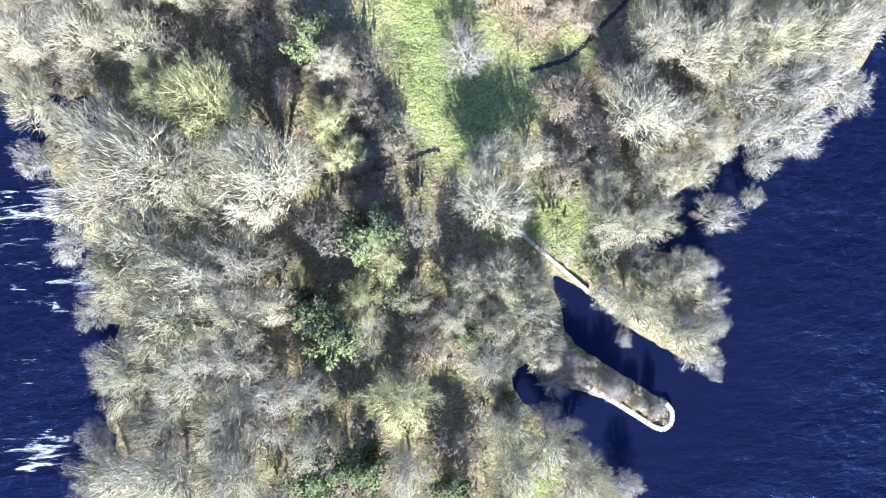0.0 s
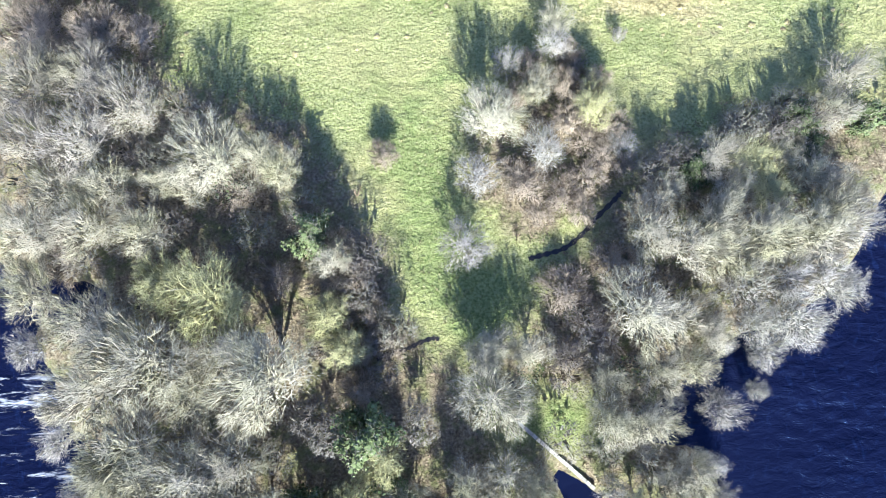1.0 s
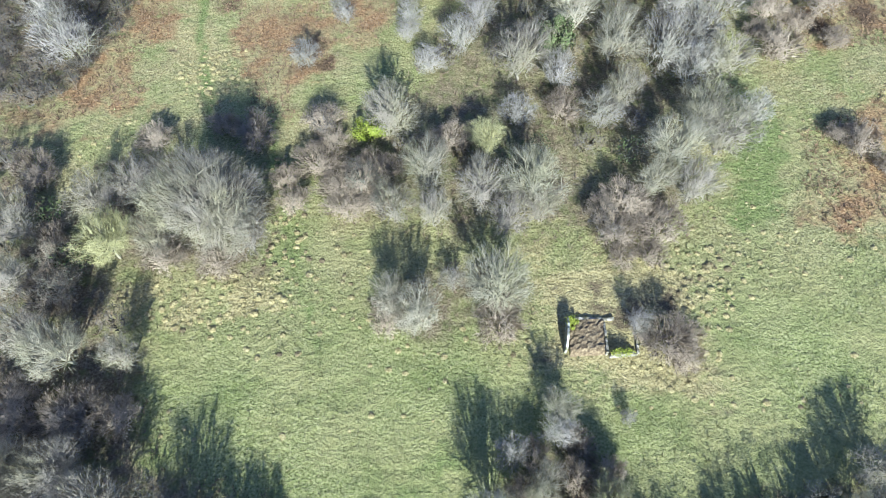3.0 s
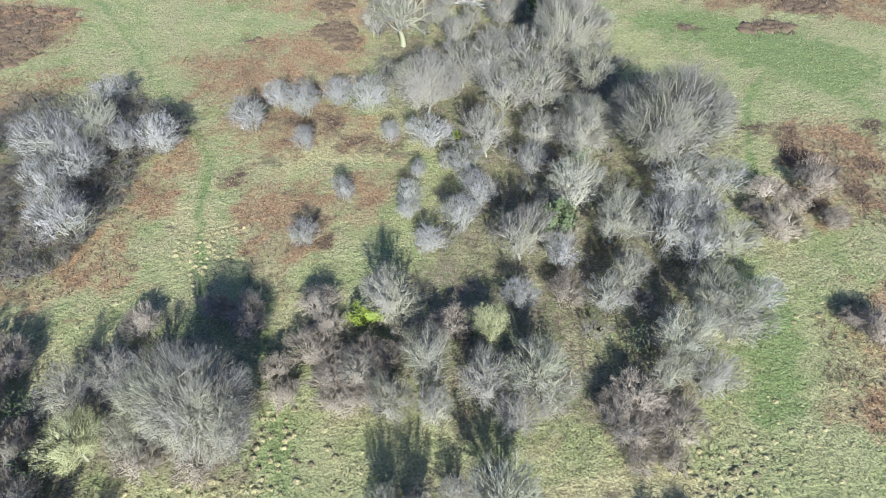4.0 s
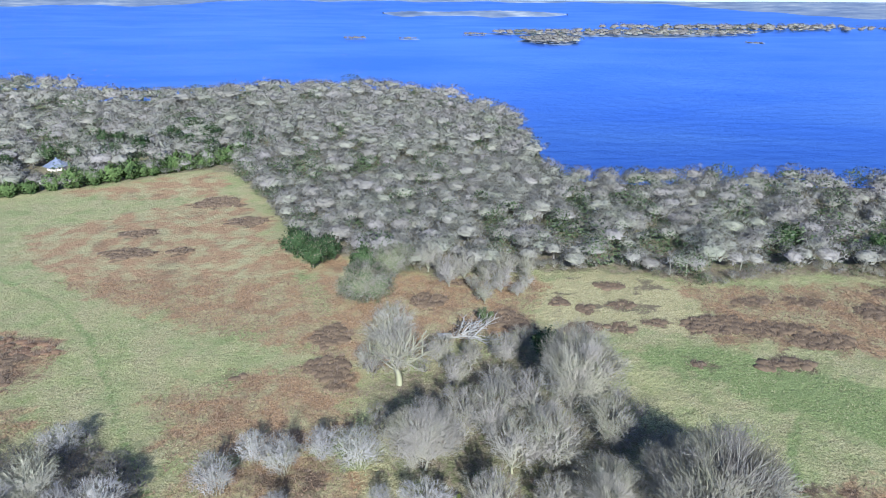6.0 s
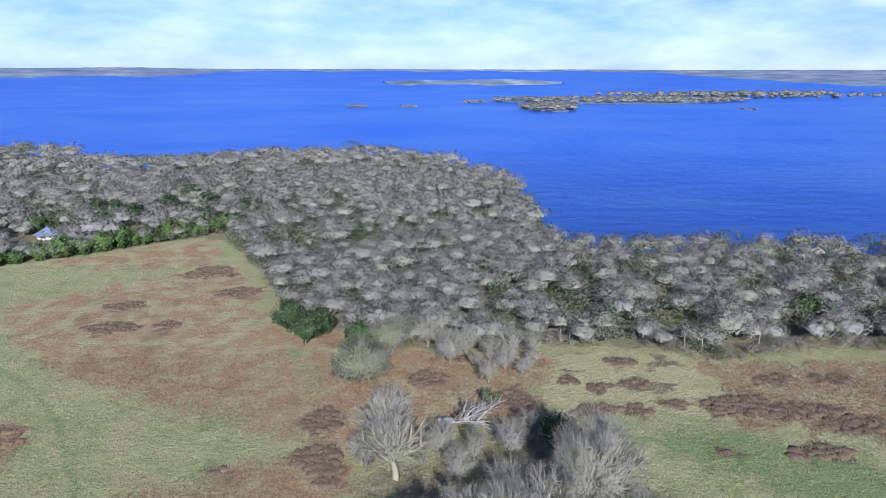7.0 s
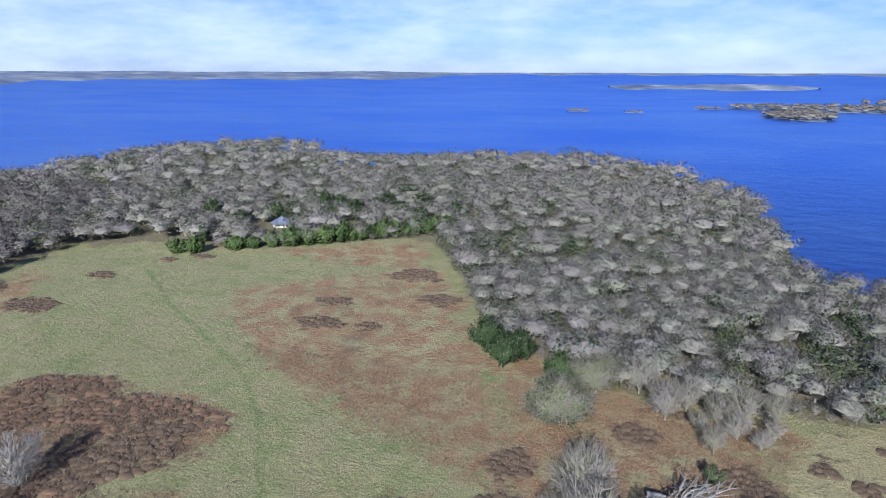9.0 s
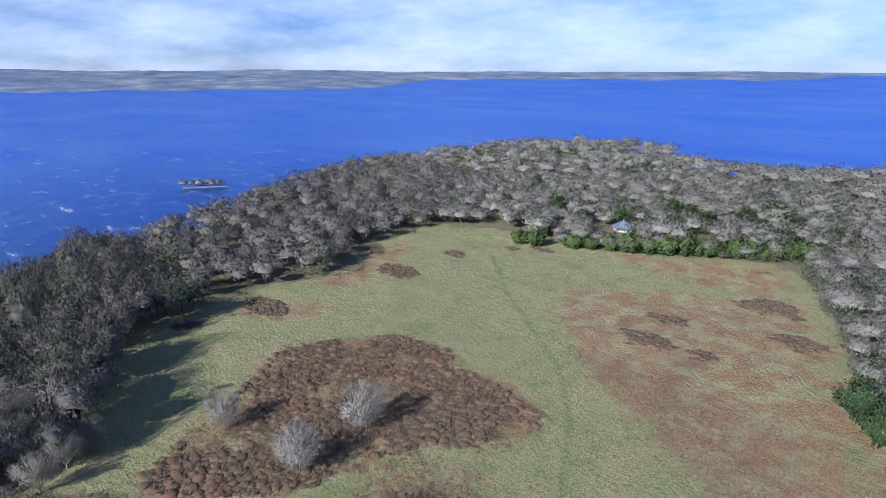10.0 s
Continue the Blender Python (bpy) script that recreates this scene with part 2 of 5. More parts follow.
_caps = _m.math("MULTIPLY", _m.ramp(_m.noise(0.09, 5, 0.7, _m.pos((1.0, 0.45, 1.0)), 0.4), [(0.615, 0.0), (0.66, 0.6)]), _out.outputs["Result"])
_foam = _m.math("MAXIMUM", _foam, _caps)
_m.color(_m.mix(_foam, (0.003, 0.004, 0.015), (0.62, 0.66, 0.72)))
# sky's blue reflection put into the gloss tint, lighter in some gust patches
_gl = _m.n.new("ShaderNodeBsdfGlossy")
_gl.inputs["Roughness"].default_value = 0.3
_gust_tint = _m.ramp(_m.noise(0.0042, 5, 0.6, _m.pos((0.55, 1.0, 1.0)), 0.5), [(0.36, 0.0), (0.64, 1.0)])
_m.l.new(_m.mix(_gust_tint, (0.27, 0.475, 1.0), (0.37, 0.585, 1.0)), _gl.inputs["Color"])
_m.l.new(_wave, _gl.inputs["Normal"])
_fr = _m.n.new("ShaderNodeFresnel")
_fr.inputs["IOR"].default_value = 1.34
_mx = _m.n.new("ShaderNodeMixShader")
# gloss lifted above Fresnel, with glint flecks painted in by noise
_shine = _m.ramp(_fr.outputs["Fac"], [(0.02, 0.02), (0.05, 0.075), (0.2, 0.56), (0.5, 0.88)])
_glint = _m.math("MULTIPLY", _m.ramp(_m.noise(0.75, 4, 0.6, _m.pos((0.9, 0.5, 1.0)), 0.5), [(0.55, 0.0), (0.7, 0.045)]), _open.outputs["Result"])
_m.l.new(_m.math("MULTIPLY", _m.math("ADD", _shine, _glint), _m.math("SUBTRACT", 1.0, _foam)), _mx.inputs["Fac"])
_m.l.new(_m.p.outputs["BSDF"], _mx.inputs[1])
_m.l.new(_gl.outputs["BSDF"], _mx.inputs[2])
_m.l.new(_mx.outputs["Shader"], _m.n["Material Output"].inputs["Surface"])
M_WATER = _m.m

_m = Mat("dressed_limestone", 0.85, 0.3)
_s1 = _m.noise(1.2, 5, 0.6)
_info = _m.n.new("ShaderNodeObjectInfo")
_t = _m.math("ADD", _m.math("MULTIPLY", _s1, 0.6), _m.math("MULTIPLY", _info.outputs["Random"], 0.4))
_m.bump(_m.noise(9, 4), 0.4, 0.03)
M_STONE = _m.color(_m.ramp(_t, [(0.2, (0.27, 0.25, 0.20)), (0.5, (0.44, 0.41, 0.34)), (0.8, (0.58, 0.56, 0.50))]))

_m = Mat("mossy_rubble", 0.92, 0.2)
_m.bump(_m.noise(3.5, 4), 0.8, 0.12)
M_RUBBLE = _m.color(_m.ramp(_m.noise(1.1, 5, 0.65), [(0.35, (0.10, 0.105, 0.05)), (0.5, (0.22, 0.20, 0.15)), (0.62, (0.42, 0.40, 0.36)), (0.75, (0.62, 0.61, 0.58))]))
_m = Mat("weathered_plaster", 0.92, 0.2)
_m.bump(_m.noise(4.5, 4), 0.7, 0.08)
M_PLASTER = _m.color(_m.ramp(_m.noise(0.9, 5, 0.65), [(0.38, (0.17, 0.18, 0.10)), (0.52, (0.40, 0.39, 0.32)), (0.66, (0.68, 0.67, 0.62))]))
_m = Mat("lime_render", 0.9, 0.2)
M_RENDER = _m.color(_m.ramp(_m.noise(0.8, 4), [(0.3, (0.60, 0.53, 0.44)), (0.7, (0.70, 0.63, 0.54))]))
_m = Mat("roof_slate", 0.85, 0.15)
_info = _m.n.new("ShaderNodeObjectInfo")
M_SLATE = _m.color(_m.ramp(_m.math("ADD", _m.math("MULTIPLY", _m.noise(2.0, 4), 0.6), _m.math("MULTIPLY", _info.outputs["Random"], 0.4)),
                           [(0.2, (0.10, 0.115, 0.15)), (0.8, (0.20, 0.22, 0.27))]))
_m = Mat("window_glass", 0.08, 0.5)
M_GLASS = _m.color((0.02, 0.025, 0.03))
_m = Mat("dry_thatch_of_bracken", 0.95, 0.1)
_m.bump(_m.noise(3, 5), 0.8, 0.2)
M_THATCH = _m.color(_m.ramp(_m.noise(2.2, 5, 0.65), [(0.3, (0.075, 0.055, 0.035)), (0.5, (0.19, 0.145, 0.09)), (0.72, (0.36, 0.29, 0.18))]))

# near-black stands for the ditch's depth and shade
_m = Mat("dark_ditch", 0.35, 0.4)
M_DITCH = _m.color(_m.ramp(_m.noise(1.5, 4), [(0.35, (0.008, 0.009, 0.012)), (0.7, (0.035, 0.03, 0.022))]))
# the far land's base colour carries the blue of distance haze
_m = Mat("haze_tinted_country", 0.95, 0.1)
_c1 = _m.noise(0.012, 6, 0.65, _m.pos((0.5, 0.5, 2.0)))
M_FAR_HAZE = _m.color(_m.ramp(_c1, [(0.32, (0.08, 0.11, 0.165)), (0.45, (0.14, 0.175, 0.24)), (0.55, (0.19, 0.22, 0.26)), (0.68, (0.31, 0.325, 0.33))]))


# ---- mesh helpers ----
def mesh_of(name, verts, tris, mat, tone=None, normals=None):
    """A mesh from arrays of corners and triangles."""
    verts, tris = np.asarray(verts, dtype=np.float32), np.asarray(tris, dtype=np.int32)
    me = bpy.data.meshes.new(name)
    me.vertices.add(len(verts))
    me.vertices.foreach_set("co", verts.ravel())
    me.loops.add(tris.size)
    me.loops.foreach_set("vertex_index", tris.ravel())
    me.polygons.add(len(tris))
    me.polygons.foreach_set("loop_start", np.arange(len(tris), dtype=np.int32) * 3)
    if tone is not None:
        a = me.attributes.new("tone", "FLOAT", "POINT")
        a.data.foreach_set("value", np.asarray(tone, dtype=np.float32))
    me.update(calc_edges=True)
    me.materials.append(mat)
    if normals is not None:
        me.polygons.foreach_set("use_smooth", np.ones(len(tris), bool))
        me.normals_split_custom_set_from_vertices(normals.tolist())
    return me


def puffed(v, t, centre, own=0.45):
    """Turns every blade outwards and gives its corners the round crown's normals, so that a crown catches light as one soft mass."""
    a, b, c = v[t[:, 0]], v[t[:, 1]], v[t[:, 2]]
    n = unit(np.cross(b - a, c - a))
    out = unit((a + b + c) / 3 - np.asarray(centre) + 1e-5)
    back = (n * out).sum(1) < 0
    t = np.where(back[:, None], t[:, ::-1], t)
    n = np.where(back[:, None], -n, n)
    soft = np.zeros_like(v)
    for k in range(3):
        np.add.at(soft, t[:, k], unit(out + own * n))
    return t, unit(soft)


def part(name, me, parent, label=""):
    """Links a mesh as one part of a thing."""
    if isinstance(me, tuple):
        bm, mat = me
        me = bpy.data.meshes.new(name)
        bm.to_mesh(me)
        bm.free()
        me.materials.append(mat)
    ob = new(name, me)
    ob.parent = parent
    return tagged(ob, label)


def box(bm, x0, y0, z0, x1, y1, z1):
    v = [bm.verts.new(c) for c in ((x0, y0, z0), (x1, y0, z0), (x1, y1, z0), (x0, y1, z0), (x0, y0, z1), (x1, y0, z1), (x1, y1, z1), (x0, y1, z1))]
    for f in ((3, 2, 1, 0), (4, 5, 6, 7), (0, 1, 5, 4), (1, 2, 6, 5), (2, 3, 7, 6), (3, 0, 4, 7)):
        bm.faces.new([v[i] for i in f])


def inside(poly, x, y):
    """Signed distance to a closed outline, positive within."""
    poly = np.asarray(poly, float)
    x, y = np.asarray(x, float), np.asarray(y, float)
    best, odd = np.full(x.shape, 1e9), np.zeros(x.shape, bool)
    for (ax, ay), (bx, by) in zip(poly, np.roll(poly, -1, 0)):
        ex, ey = bx - ax, by - ay
        k = np.clip(((x - ax) * ex + (y - ay) * ey) / (ex * ex + ey * ey + 1e-9), 0, 1)
        best = np.minimum(best, np.hypot(x - ax - k * ex, y - ay - k * ey))
        cross = (ay > y) != (by > y)
        odd ^= cross & (x < ex * (y - ay) / (ey if abs(ey) > 1e-9 else 1e-9) + ax)
    return np.where(odd, best, -best)


def rounded(poly, times=2):
    """The outline with its corners cut, so that it runs in curves."""
    p = np.asarray(poly, float)
    for _ in range(times):
        q = np.roll(p, -1, 0)
        p = np.stack([0.75 * p + 0.25 * q, 0.25 * p + 0.75 * q], 1).reshape(-1, 2)
    return p


def near_line(line, x, y):
    """Distance to an open line."""
    best = np.full(np.shape(x), 1e9)
    for (ax, ay), (bx, by) in zip(line, line[1:]):
        ex, ey = bx - ax, by - ay
        k = np.clip(((x - ax) * ex + (y - ay) * ey) / (ex * ex + ey * ey), 0, 1)
        best = np.minimum(best, np.hypot(x - ax - k * ex, y - ay - k * ey))
    return best


def lumps(x, y, size, seed=0):
    """Smooth unevenness between -1 and 1 or so."""
    r = np.random.RandomState(seed)
    out = np.zeros(np.shape(x))
    for k in range(7):
        a, f, ph = r.uniform(0, 6.283), r.uniform(0.6, 1.8) / size, r.uniform(0, 6.283, 2)
        out = out + np.sin((np.cos(a) * x + np.sin(a) * y) * f * 6.283 + ph[0])
    return out / 3.5


# ---- the lie of the land ----
COAST_WEST = [(-80, -400), (-72, -60), (-69, 0), (-64, 10), (-62, 20), (-62, 29), (-64, 38), (-68, 48), (-72, 57), (-76, 64), (-63, 65),
              (-62, 71), (-78, 72), (-88, 82), (-110, 105), (-150, 135), (-230, 160), (-360, 195), (-440, 280), (-456, 322), (-498, 380),
              (-545, 455), (-600, 552), (-620, 650), (-632, 865), (-535, 1010), (-425, 980), (-345, 862), (-175, 955)]
COAST_EAST = [(-114, 965), (-28, 978), (32, 925), (88, 800), (102, 760), (106, 618), (98, 552), (96, 528), (135, 512), (202, 508), (292, 498),
              (480, 490), (450, 350), (330, 230), (220, 160), (140, 115), (95, 95), (79, 81), (74, 72), (68, 64), (56, 57), (47, 56), (38, 48),
              (29, 42), (33, 38), (40, 38), (43, 32), (42.5, 23), (41, 17)]
COAST_COVE = [(34, 21.5), (27, 26), (21.6, 31.8), (14, 36.5), (17, 29.5), (17.2, 24), (24.8, 18.6), (31.4, 14), (35, 11), (35, 8), (33, 6.8), (22.5, 13.7),
              (16.7, 15.2), (11, 20.2), (7.5, 19.4), (7.7, 14.5), (12.4, 10.3), (20, 5), (22.6, -1), (29, -5), (34, -20), (30, -60), (60, -400)]
LAND = rounded(COAST_WEST + COAST_EAST + COAST_COVE, 1)


def height(x, y):
    """The ground's height above the lake."""
    x, y = np.asarray(x, float), np.asarray(y, float)
    d = inside(LAND, x, y) + 1.7 * lumps(x, y, 8, 9) * np.clip((-45 - x) / 10, 0, 1)
    shore = np.clip(d / 2.5, -1, 1)
    z = np.where(shore > 0, 1.1 * np.abs(shore) ** 0.6, 1.8 * shore)
    z = z + np.clip(d / 14, 0, 1) * (0.25 + 0.3 * lumps(x, y, 60, 3) + 0.12 * lumps(x, y, 9, 4))
    return z + np.clip(d / 120, 0, 1) * 5.0 * np.clip((y - 470) / 200, 0, 1)


def ground_at(x, y):
    return float(height(np.array([x]), np.array([y]))[0])


# what covers it, as outlines
WOOD_SW = [(-140, -400), (8, -400), (8, 0), (8, 40), (5, 48), (1, 56), (-4.7, 59), (-8, 64), (-10, 72), (-11, 80), (-16, 87), (-22, 95), (-28, 104), (-48, 109),
           (-51, 117), (-55, 133), (-77, 165), (-88, 177), (-99, 191), (-130, 205), (-193, 199), (-240, 150)]
WOOD_SE = [(2, 56), (13, 61), (14.3, 70), (20, 72.7), (25, 76.6), (29.4, 80.5), (34, 94), (43, 92), (51, 100), (62, 101), (79, 98), (120, 112), (180, 110), (80, 30),
           (30, 0), (8, 0), (8, 42)]
WOOD_W = [(-193, 199), (-240, 215), (-285, 241), (-288, 267), (-301, 323), (-289, 351), (-317, 386), (-347, 436), (-340, 462), (-420, 600), (-700, 650), (-460, 200), (-200, 120)]
WOOD_N = [(57, 373), (95, 371), (127, 354), (172, 367), (209, 356), (460, 330), (520, 520), (98, 545), (110, 780), (-28, 1000), (-700, 1060), (-700, 640), (-340, 462),
          (-296, 498), (-240, 490), (-180, 520), (-127, 553), (-95, 500), (-76, 462), (-58, 420), (-54, 400), (-30, 394), (0, 374), (25, 370)]
WOOD_MID = [(-12, 191), (1, 202), (4, 215), (8, 231), (-2, 244), (-14, 262), (-17, 285), (-13, 300), (10, 306), (28, 316), (48, 312), (71, 318), (63, 281),
            (69, 270), (86, 263), (97, 254), (88, 226), (84, 207), (76, 189), (62, 172), (60, 152), (51, 147), (42, 142), (29, 146), (7, 151), (-14, 151), (-24, 158), (-30, 178)]
CLUMP_A = [(-78, 168), (-65, 147), (-44, 142), (-31, 147), (-30, 165), (-45, 177), (-70, 177)]
CLUMP_B = [(-14, 139), (-6, 128), (3, 128), (6, 133), (12, 127), (19, 129), (20, 142), (10, 147), (-7, 145)]
CLUMP_W = [(-92, 189), (-84, 193), (-78, 206), (-74, 222), (-69, 238), (-62, 246), (-70, 258), (-87, 270), (-106, 264), (-125, 262), (-130, 200)]
MOUND = [(5, 80), (12, 72.5), (20, 73.5), (29.5, 82), (34, 91), (29, 105), (20, 113), (11, 107), (1, 94)]
GLADE = [(11, 45), (17, 48.6), (22, 46.4), (22, 40.5), (16, 39), (9, 42)]
BRACKEN = [
    [(-202, 426), (-154, 376), (-121, 353), (-99, 343), (-64, 322), (-50, 318), (-17, 300), (-28, 338), (-51, 379), (-73, 448), (-110, 505), (-140, 470)],
    [(-79, 288), (-55, 297), (-30, 305), (-17, 296), (-14, 262), (-45, 254), (-64, 258), (-72, 272)],
    [(-178, 212), (-187, 228), (-206, 254), (-226, 278), (-221, 305), (-206, 326), (-178, 333), (-159, 325), (-130, 326), (-116, 315), (-115, 298), (-133, 282), (-140, 262), (-140, 246), (-152, 226), (-168, 210)],
    [(-50, 226), (-30, 225), (-5, 227), (-6, 212), (-23, 206), (-30, 186), (-40, 190)],
    [(-17, 298), (10, 310), (30, 320), (46, 318), (56, 366), (28, 372), (0, 378), (-30, 398), (-52, 400), (-46, 372), (-30, 338)],
    [(85, 174), (83, 163), (83, 150), (96, 149), (120, 160), (110, 182), (95, 180)],
    [(88, 200), (98, 220), (104, 244), (125, 240), (150, 225), (140, 195)],
    [(105, 312), (119, 342), (113, 361), (127, 353), (209, 355), (300, 320), (260, 285), (172, 296)],
    [(-70, 192), (-92, 186), (-140, 200), (-128, 225), (-92, 224), (-66, 252), (-58, 250), (-62, 228), (-70, 206)],
    [(-60, 262), (-40, 262), (-16, 258), (-10, 238), (-40, 236), (-56, 246)],
    [(-105, 270), (-118, 285), (-140, 272), (-128, 252)],
    [(-250, 330), (-280, 300), (-270, 285), (-240, 300)],
    [(-208, 500), (-127, 549), (-104, 505), (-140, 486), (-190, 490)],
    [(-300, 330), (-286, 348), (-310, 384), (-330, 420), (-318, 430), (-290, 395), (-270, 350), (-280, 330)],
]
STRAW = [
    [(46, 325), (56, 367), (95, 370), (112, 361), (118, 342), (103, 314), (72, 322)],
    [(-78, 147), (-65, 138), (-30, 136), (-28, 146), (-44, 141), (-65, 145)],
    [(-60, 200), (-45, 200), (-55, 225), (-70, 215)],
    [(20, 118), (52, 118), (52, 140), (20, 146)],
    [(-48, 256), (-14, 258), (-4, 244), (-5, 230), (-28, 228), (-48, 232)],
]
LUSH = [
    [(-14, 88), (-10, 80), (-9, 72), (-6, 64), (1, 56), (13, 61), (14, 70), (8, 74), (6, 79), (0, 84), (1, 108), (-10, 100)],
    GLADE,
    [(15, 21), (24, 15.5), (33, 8.8), (34, 10.8), (25, 17.5), (17, 23)],
    [(70, 306), (136, 247), (155, 275), (104, 312)],
    [(62, 148), (72, 150), (82, 165), (80, 190), (70, 190), (66, 170)],
]


def blots(seed, count, x0, x1, y0, y1, r0, r1):
    rs = random.Random(seed)
    out = []
    for _ in range(count):
        x, y, r, q = rs.uniform(x0, x1), rs.uniform(y0, y1), rs.uniform(r0, r1), rs.uniform(0.45, 1.0)
        out.append([(x + r * math.cos(a) * rs.uniform(0.75, 1.2), y + r * q * math.sin(a) * rs.uniform(0.75, 1.2)) for a in (0, 0.9, 1.8, 2.7, 3.6, 4.5, 5.4)])
    return out


def heap(x, y, rx, ry, seed):
    rs = random.Random(seed)
    return [(x + rx * math.cos(a) * rs.uniform(0.7, 1.25), y + ry * math.sin(a) * rs.uniform(0.7, 1.25)) for a in (0, 0.7, 1.4, 2.1, 2.8, 3.5, 4.2, 4.9, 5.6)]


HEAPS = [(-131, 402, 13, 7), (-135, 428, 9, 6), (-108, 404, 7, 4), (-110, 479, 16, 9), (-86, 446, 12, 9), (84, 359, 7, 5), (59, 344, 4, 4), (69, 338, 5, 4), (84, 341, 6, 4), (64, 323, 9, 5), (77, 322, 6, 4),
         (115, 323, 14, 8), (132, 318, 14, 7), (146, 309, 12, 6), (8, 348, 7, 7), (37, 330, 9, 8), (-28, 322, 7, 8), (-25, 301, 8, 8), (92, 326, 5, 3), (137, 341, 8, 4), (159, 340, 9, 4), (95, 297, 4, 3),
         (124, 296, 10, 4), (24, 364, 5, 3), (-273, 299, 16, 8), (-275, 381, 15, 10), (-278, 429, 9, 6), (-263, 464, 7, 4), (-247, 476, 8, 3), (-276, 262, 10, 8), (-322, 396, 12, 10), (180, 330, 12, 6), (200, 345, 10, 5)]
BRAMBLE = [heap(*q, 40 + i) for i, q in enumerate(HEAPS)] + blots(44, 12, 90, 170, 195, 245, 3, 7) + blots(47, 9, -48, -6, 228, 258, 2, 6)
BRAMBLE += blots(45, 5, -215, -125, 240, 325, 5, 11) + blots(46, 8, -60, -8, 195, 300, 2, 5)
TRACKS = [[(-22, 128), (-27, 145), (-32, 166), (-36, 186)], [(-50, 188), (-56, 215), (-57, 236), (-80, 272), (-96, 299), (-112, 324), (-139, 353), (-208, 400), (-263, 446)],
          [(86, 205), (92, 228), (100, 252), (112, 268)]]
WOOD_S = [(8, -400), (90, -400), (60, 36), (22, 39), (10, 36)]
WOODS = [rounded(p, 1) for p in (WOOD_S, WOOD_SW, WOOD_SE, WOOD_W, WOOD_N, WOOD_MID, CLUMP_A, CLUMP_B, CLUMP_W, MOUND)]


def most(outlines, x, y):
    return np.max([inside(p, x, y) for p in outlines], axis=0)


def wood_depth(x, y):
    return np.minimum(most(WOODS, x, y), -inside(GLADE, x, y))


def spread(d, soft):
    return np.clip(0.5 + 0.5 * d / soft, 0, 1)


def build_ground():
    def axis(a, b, step, low, high):
        mid = list(np.arange(a, b + step, step))
        out, s, v = [], step, b + step
        while v < high:
            s *= 1.3
            v += s
            out.append(v)
        back, s, v = [], step, a
        while v > low:
            s *= 1.3
            v -= s
            back.append(v)
        return np.array(back[::-1] + mid + out)

    xs, ys = axis(-330, 230, 2.0, -4700, 4700), axis(-20, 560, 2.0, -4700, 4700)
    gx, gy = np.meshgrid(xs, ys)
    x, y = gx.ravel(), gy.ravel()
    z = height(x, y)
    z = np.where(np.hypot(x, y) > 1400, -4.0, z)
    n, m = len(xs), len(ys)
    i = (np.arange(m - 1)[:, None] * n + np.arange(n - 1)[None, :]).ravel()
    tris = np.concatenate([np.stack([i, i + 1, i + n + 1], 1), np.stack([i, i + n + 1, i + n], 1)])
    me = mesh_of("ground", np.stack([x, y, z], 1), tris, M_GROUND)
    me.polygons.foreach_set("use_smooth", np.ones(len(tris), bool))
    ragged = 2.2 * lumps(x, y, 14, 21) + 1.3 * lumps(x, y, 6, 22)
    wood = spread(wood_depth(x, y) - 1.5 + 0.8 * ragged, 7)
    rust = spread(most([rounded(p, 1) for p in BRACKEN], x, y) + 1.5 * ragged + 6 * lumps(x, y, 46, 23), 10)
    lush = np.maximum(spread(most(LUSH, x, y) + ragged, 6), 0.8 * np.exp(-np.min([near_line(t, x, y) for t in TRACKS], axis=0) ** 2 / 4))
    path = np.exp(-np.min([near_line(t, x, y) for t in TRACKS], axis=0) ** 2 / 6)
    rust = rust * (1 - 0.7 * path)
    straw = spread(most(STRAW, x, y) + 2 * ragged, 9)
    bram = np.maximum(spread(most(BRAMBLE, x, y) + 1.2 * ragged - 1.0, 7), 0.55 * spread(np.minimum(inside(BRACKEN[2], x, y) + 2 * ragged, 9 - 0.9 * (14 - np.hypot((x + 172) / 1.6, y - 268))), 13))
    bm_ = me.attributes.new("bramble", "FLOAT", "POINT")
    bm_.data.foreach_set("value", bram.astype(np.float32))
    shore = inside(LAND, x, y)
    wood = wood * np.where(inside(WOOD_MID, x, y) > 0, 0.62, 1.0)
    wood = np.where(shore < 0.8, 1.0, wood)
    a = me.attributes.new("cover", "FLOAT_COLOR", "POINT")
    a.data.foreach_set("color", np.stack([wood, rust, lush, straw], 1).astype(np.float32).ravel())
    return tagged(new("ground", me), "rough winter grassland with bracken and leaf litter", "ground", kind="structure")


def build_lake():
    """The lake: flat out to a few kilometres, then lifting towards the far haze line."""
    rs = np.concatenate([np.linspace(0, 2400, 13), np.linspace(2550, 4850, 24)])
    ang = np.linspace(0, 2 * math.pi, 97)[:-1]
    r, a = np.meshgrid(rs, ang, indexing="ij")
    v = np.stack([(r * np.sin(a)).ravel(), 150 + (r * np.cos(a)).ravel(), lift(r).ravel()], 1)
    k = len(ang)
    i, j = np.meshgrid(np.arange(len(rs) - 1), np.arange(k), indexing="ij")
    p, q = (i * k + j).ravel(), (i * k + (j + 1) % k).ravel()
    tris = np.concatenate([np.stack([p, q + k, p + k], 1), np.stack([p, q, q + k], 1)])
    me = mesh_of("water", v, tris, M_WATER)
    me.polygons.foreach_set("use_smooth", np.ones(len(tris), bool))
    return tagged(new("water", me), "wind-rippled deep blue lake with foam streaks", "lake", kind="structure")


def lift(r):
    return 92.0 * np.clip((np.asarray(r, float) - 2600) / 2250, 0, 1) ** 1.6


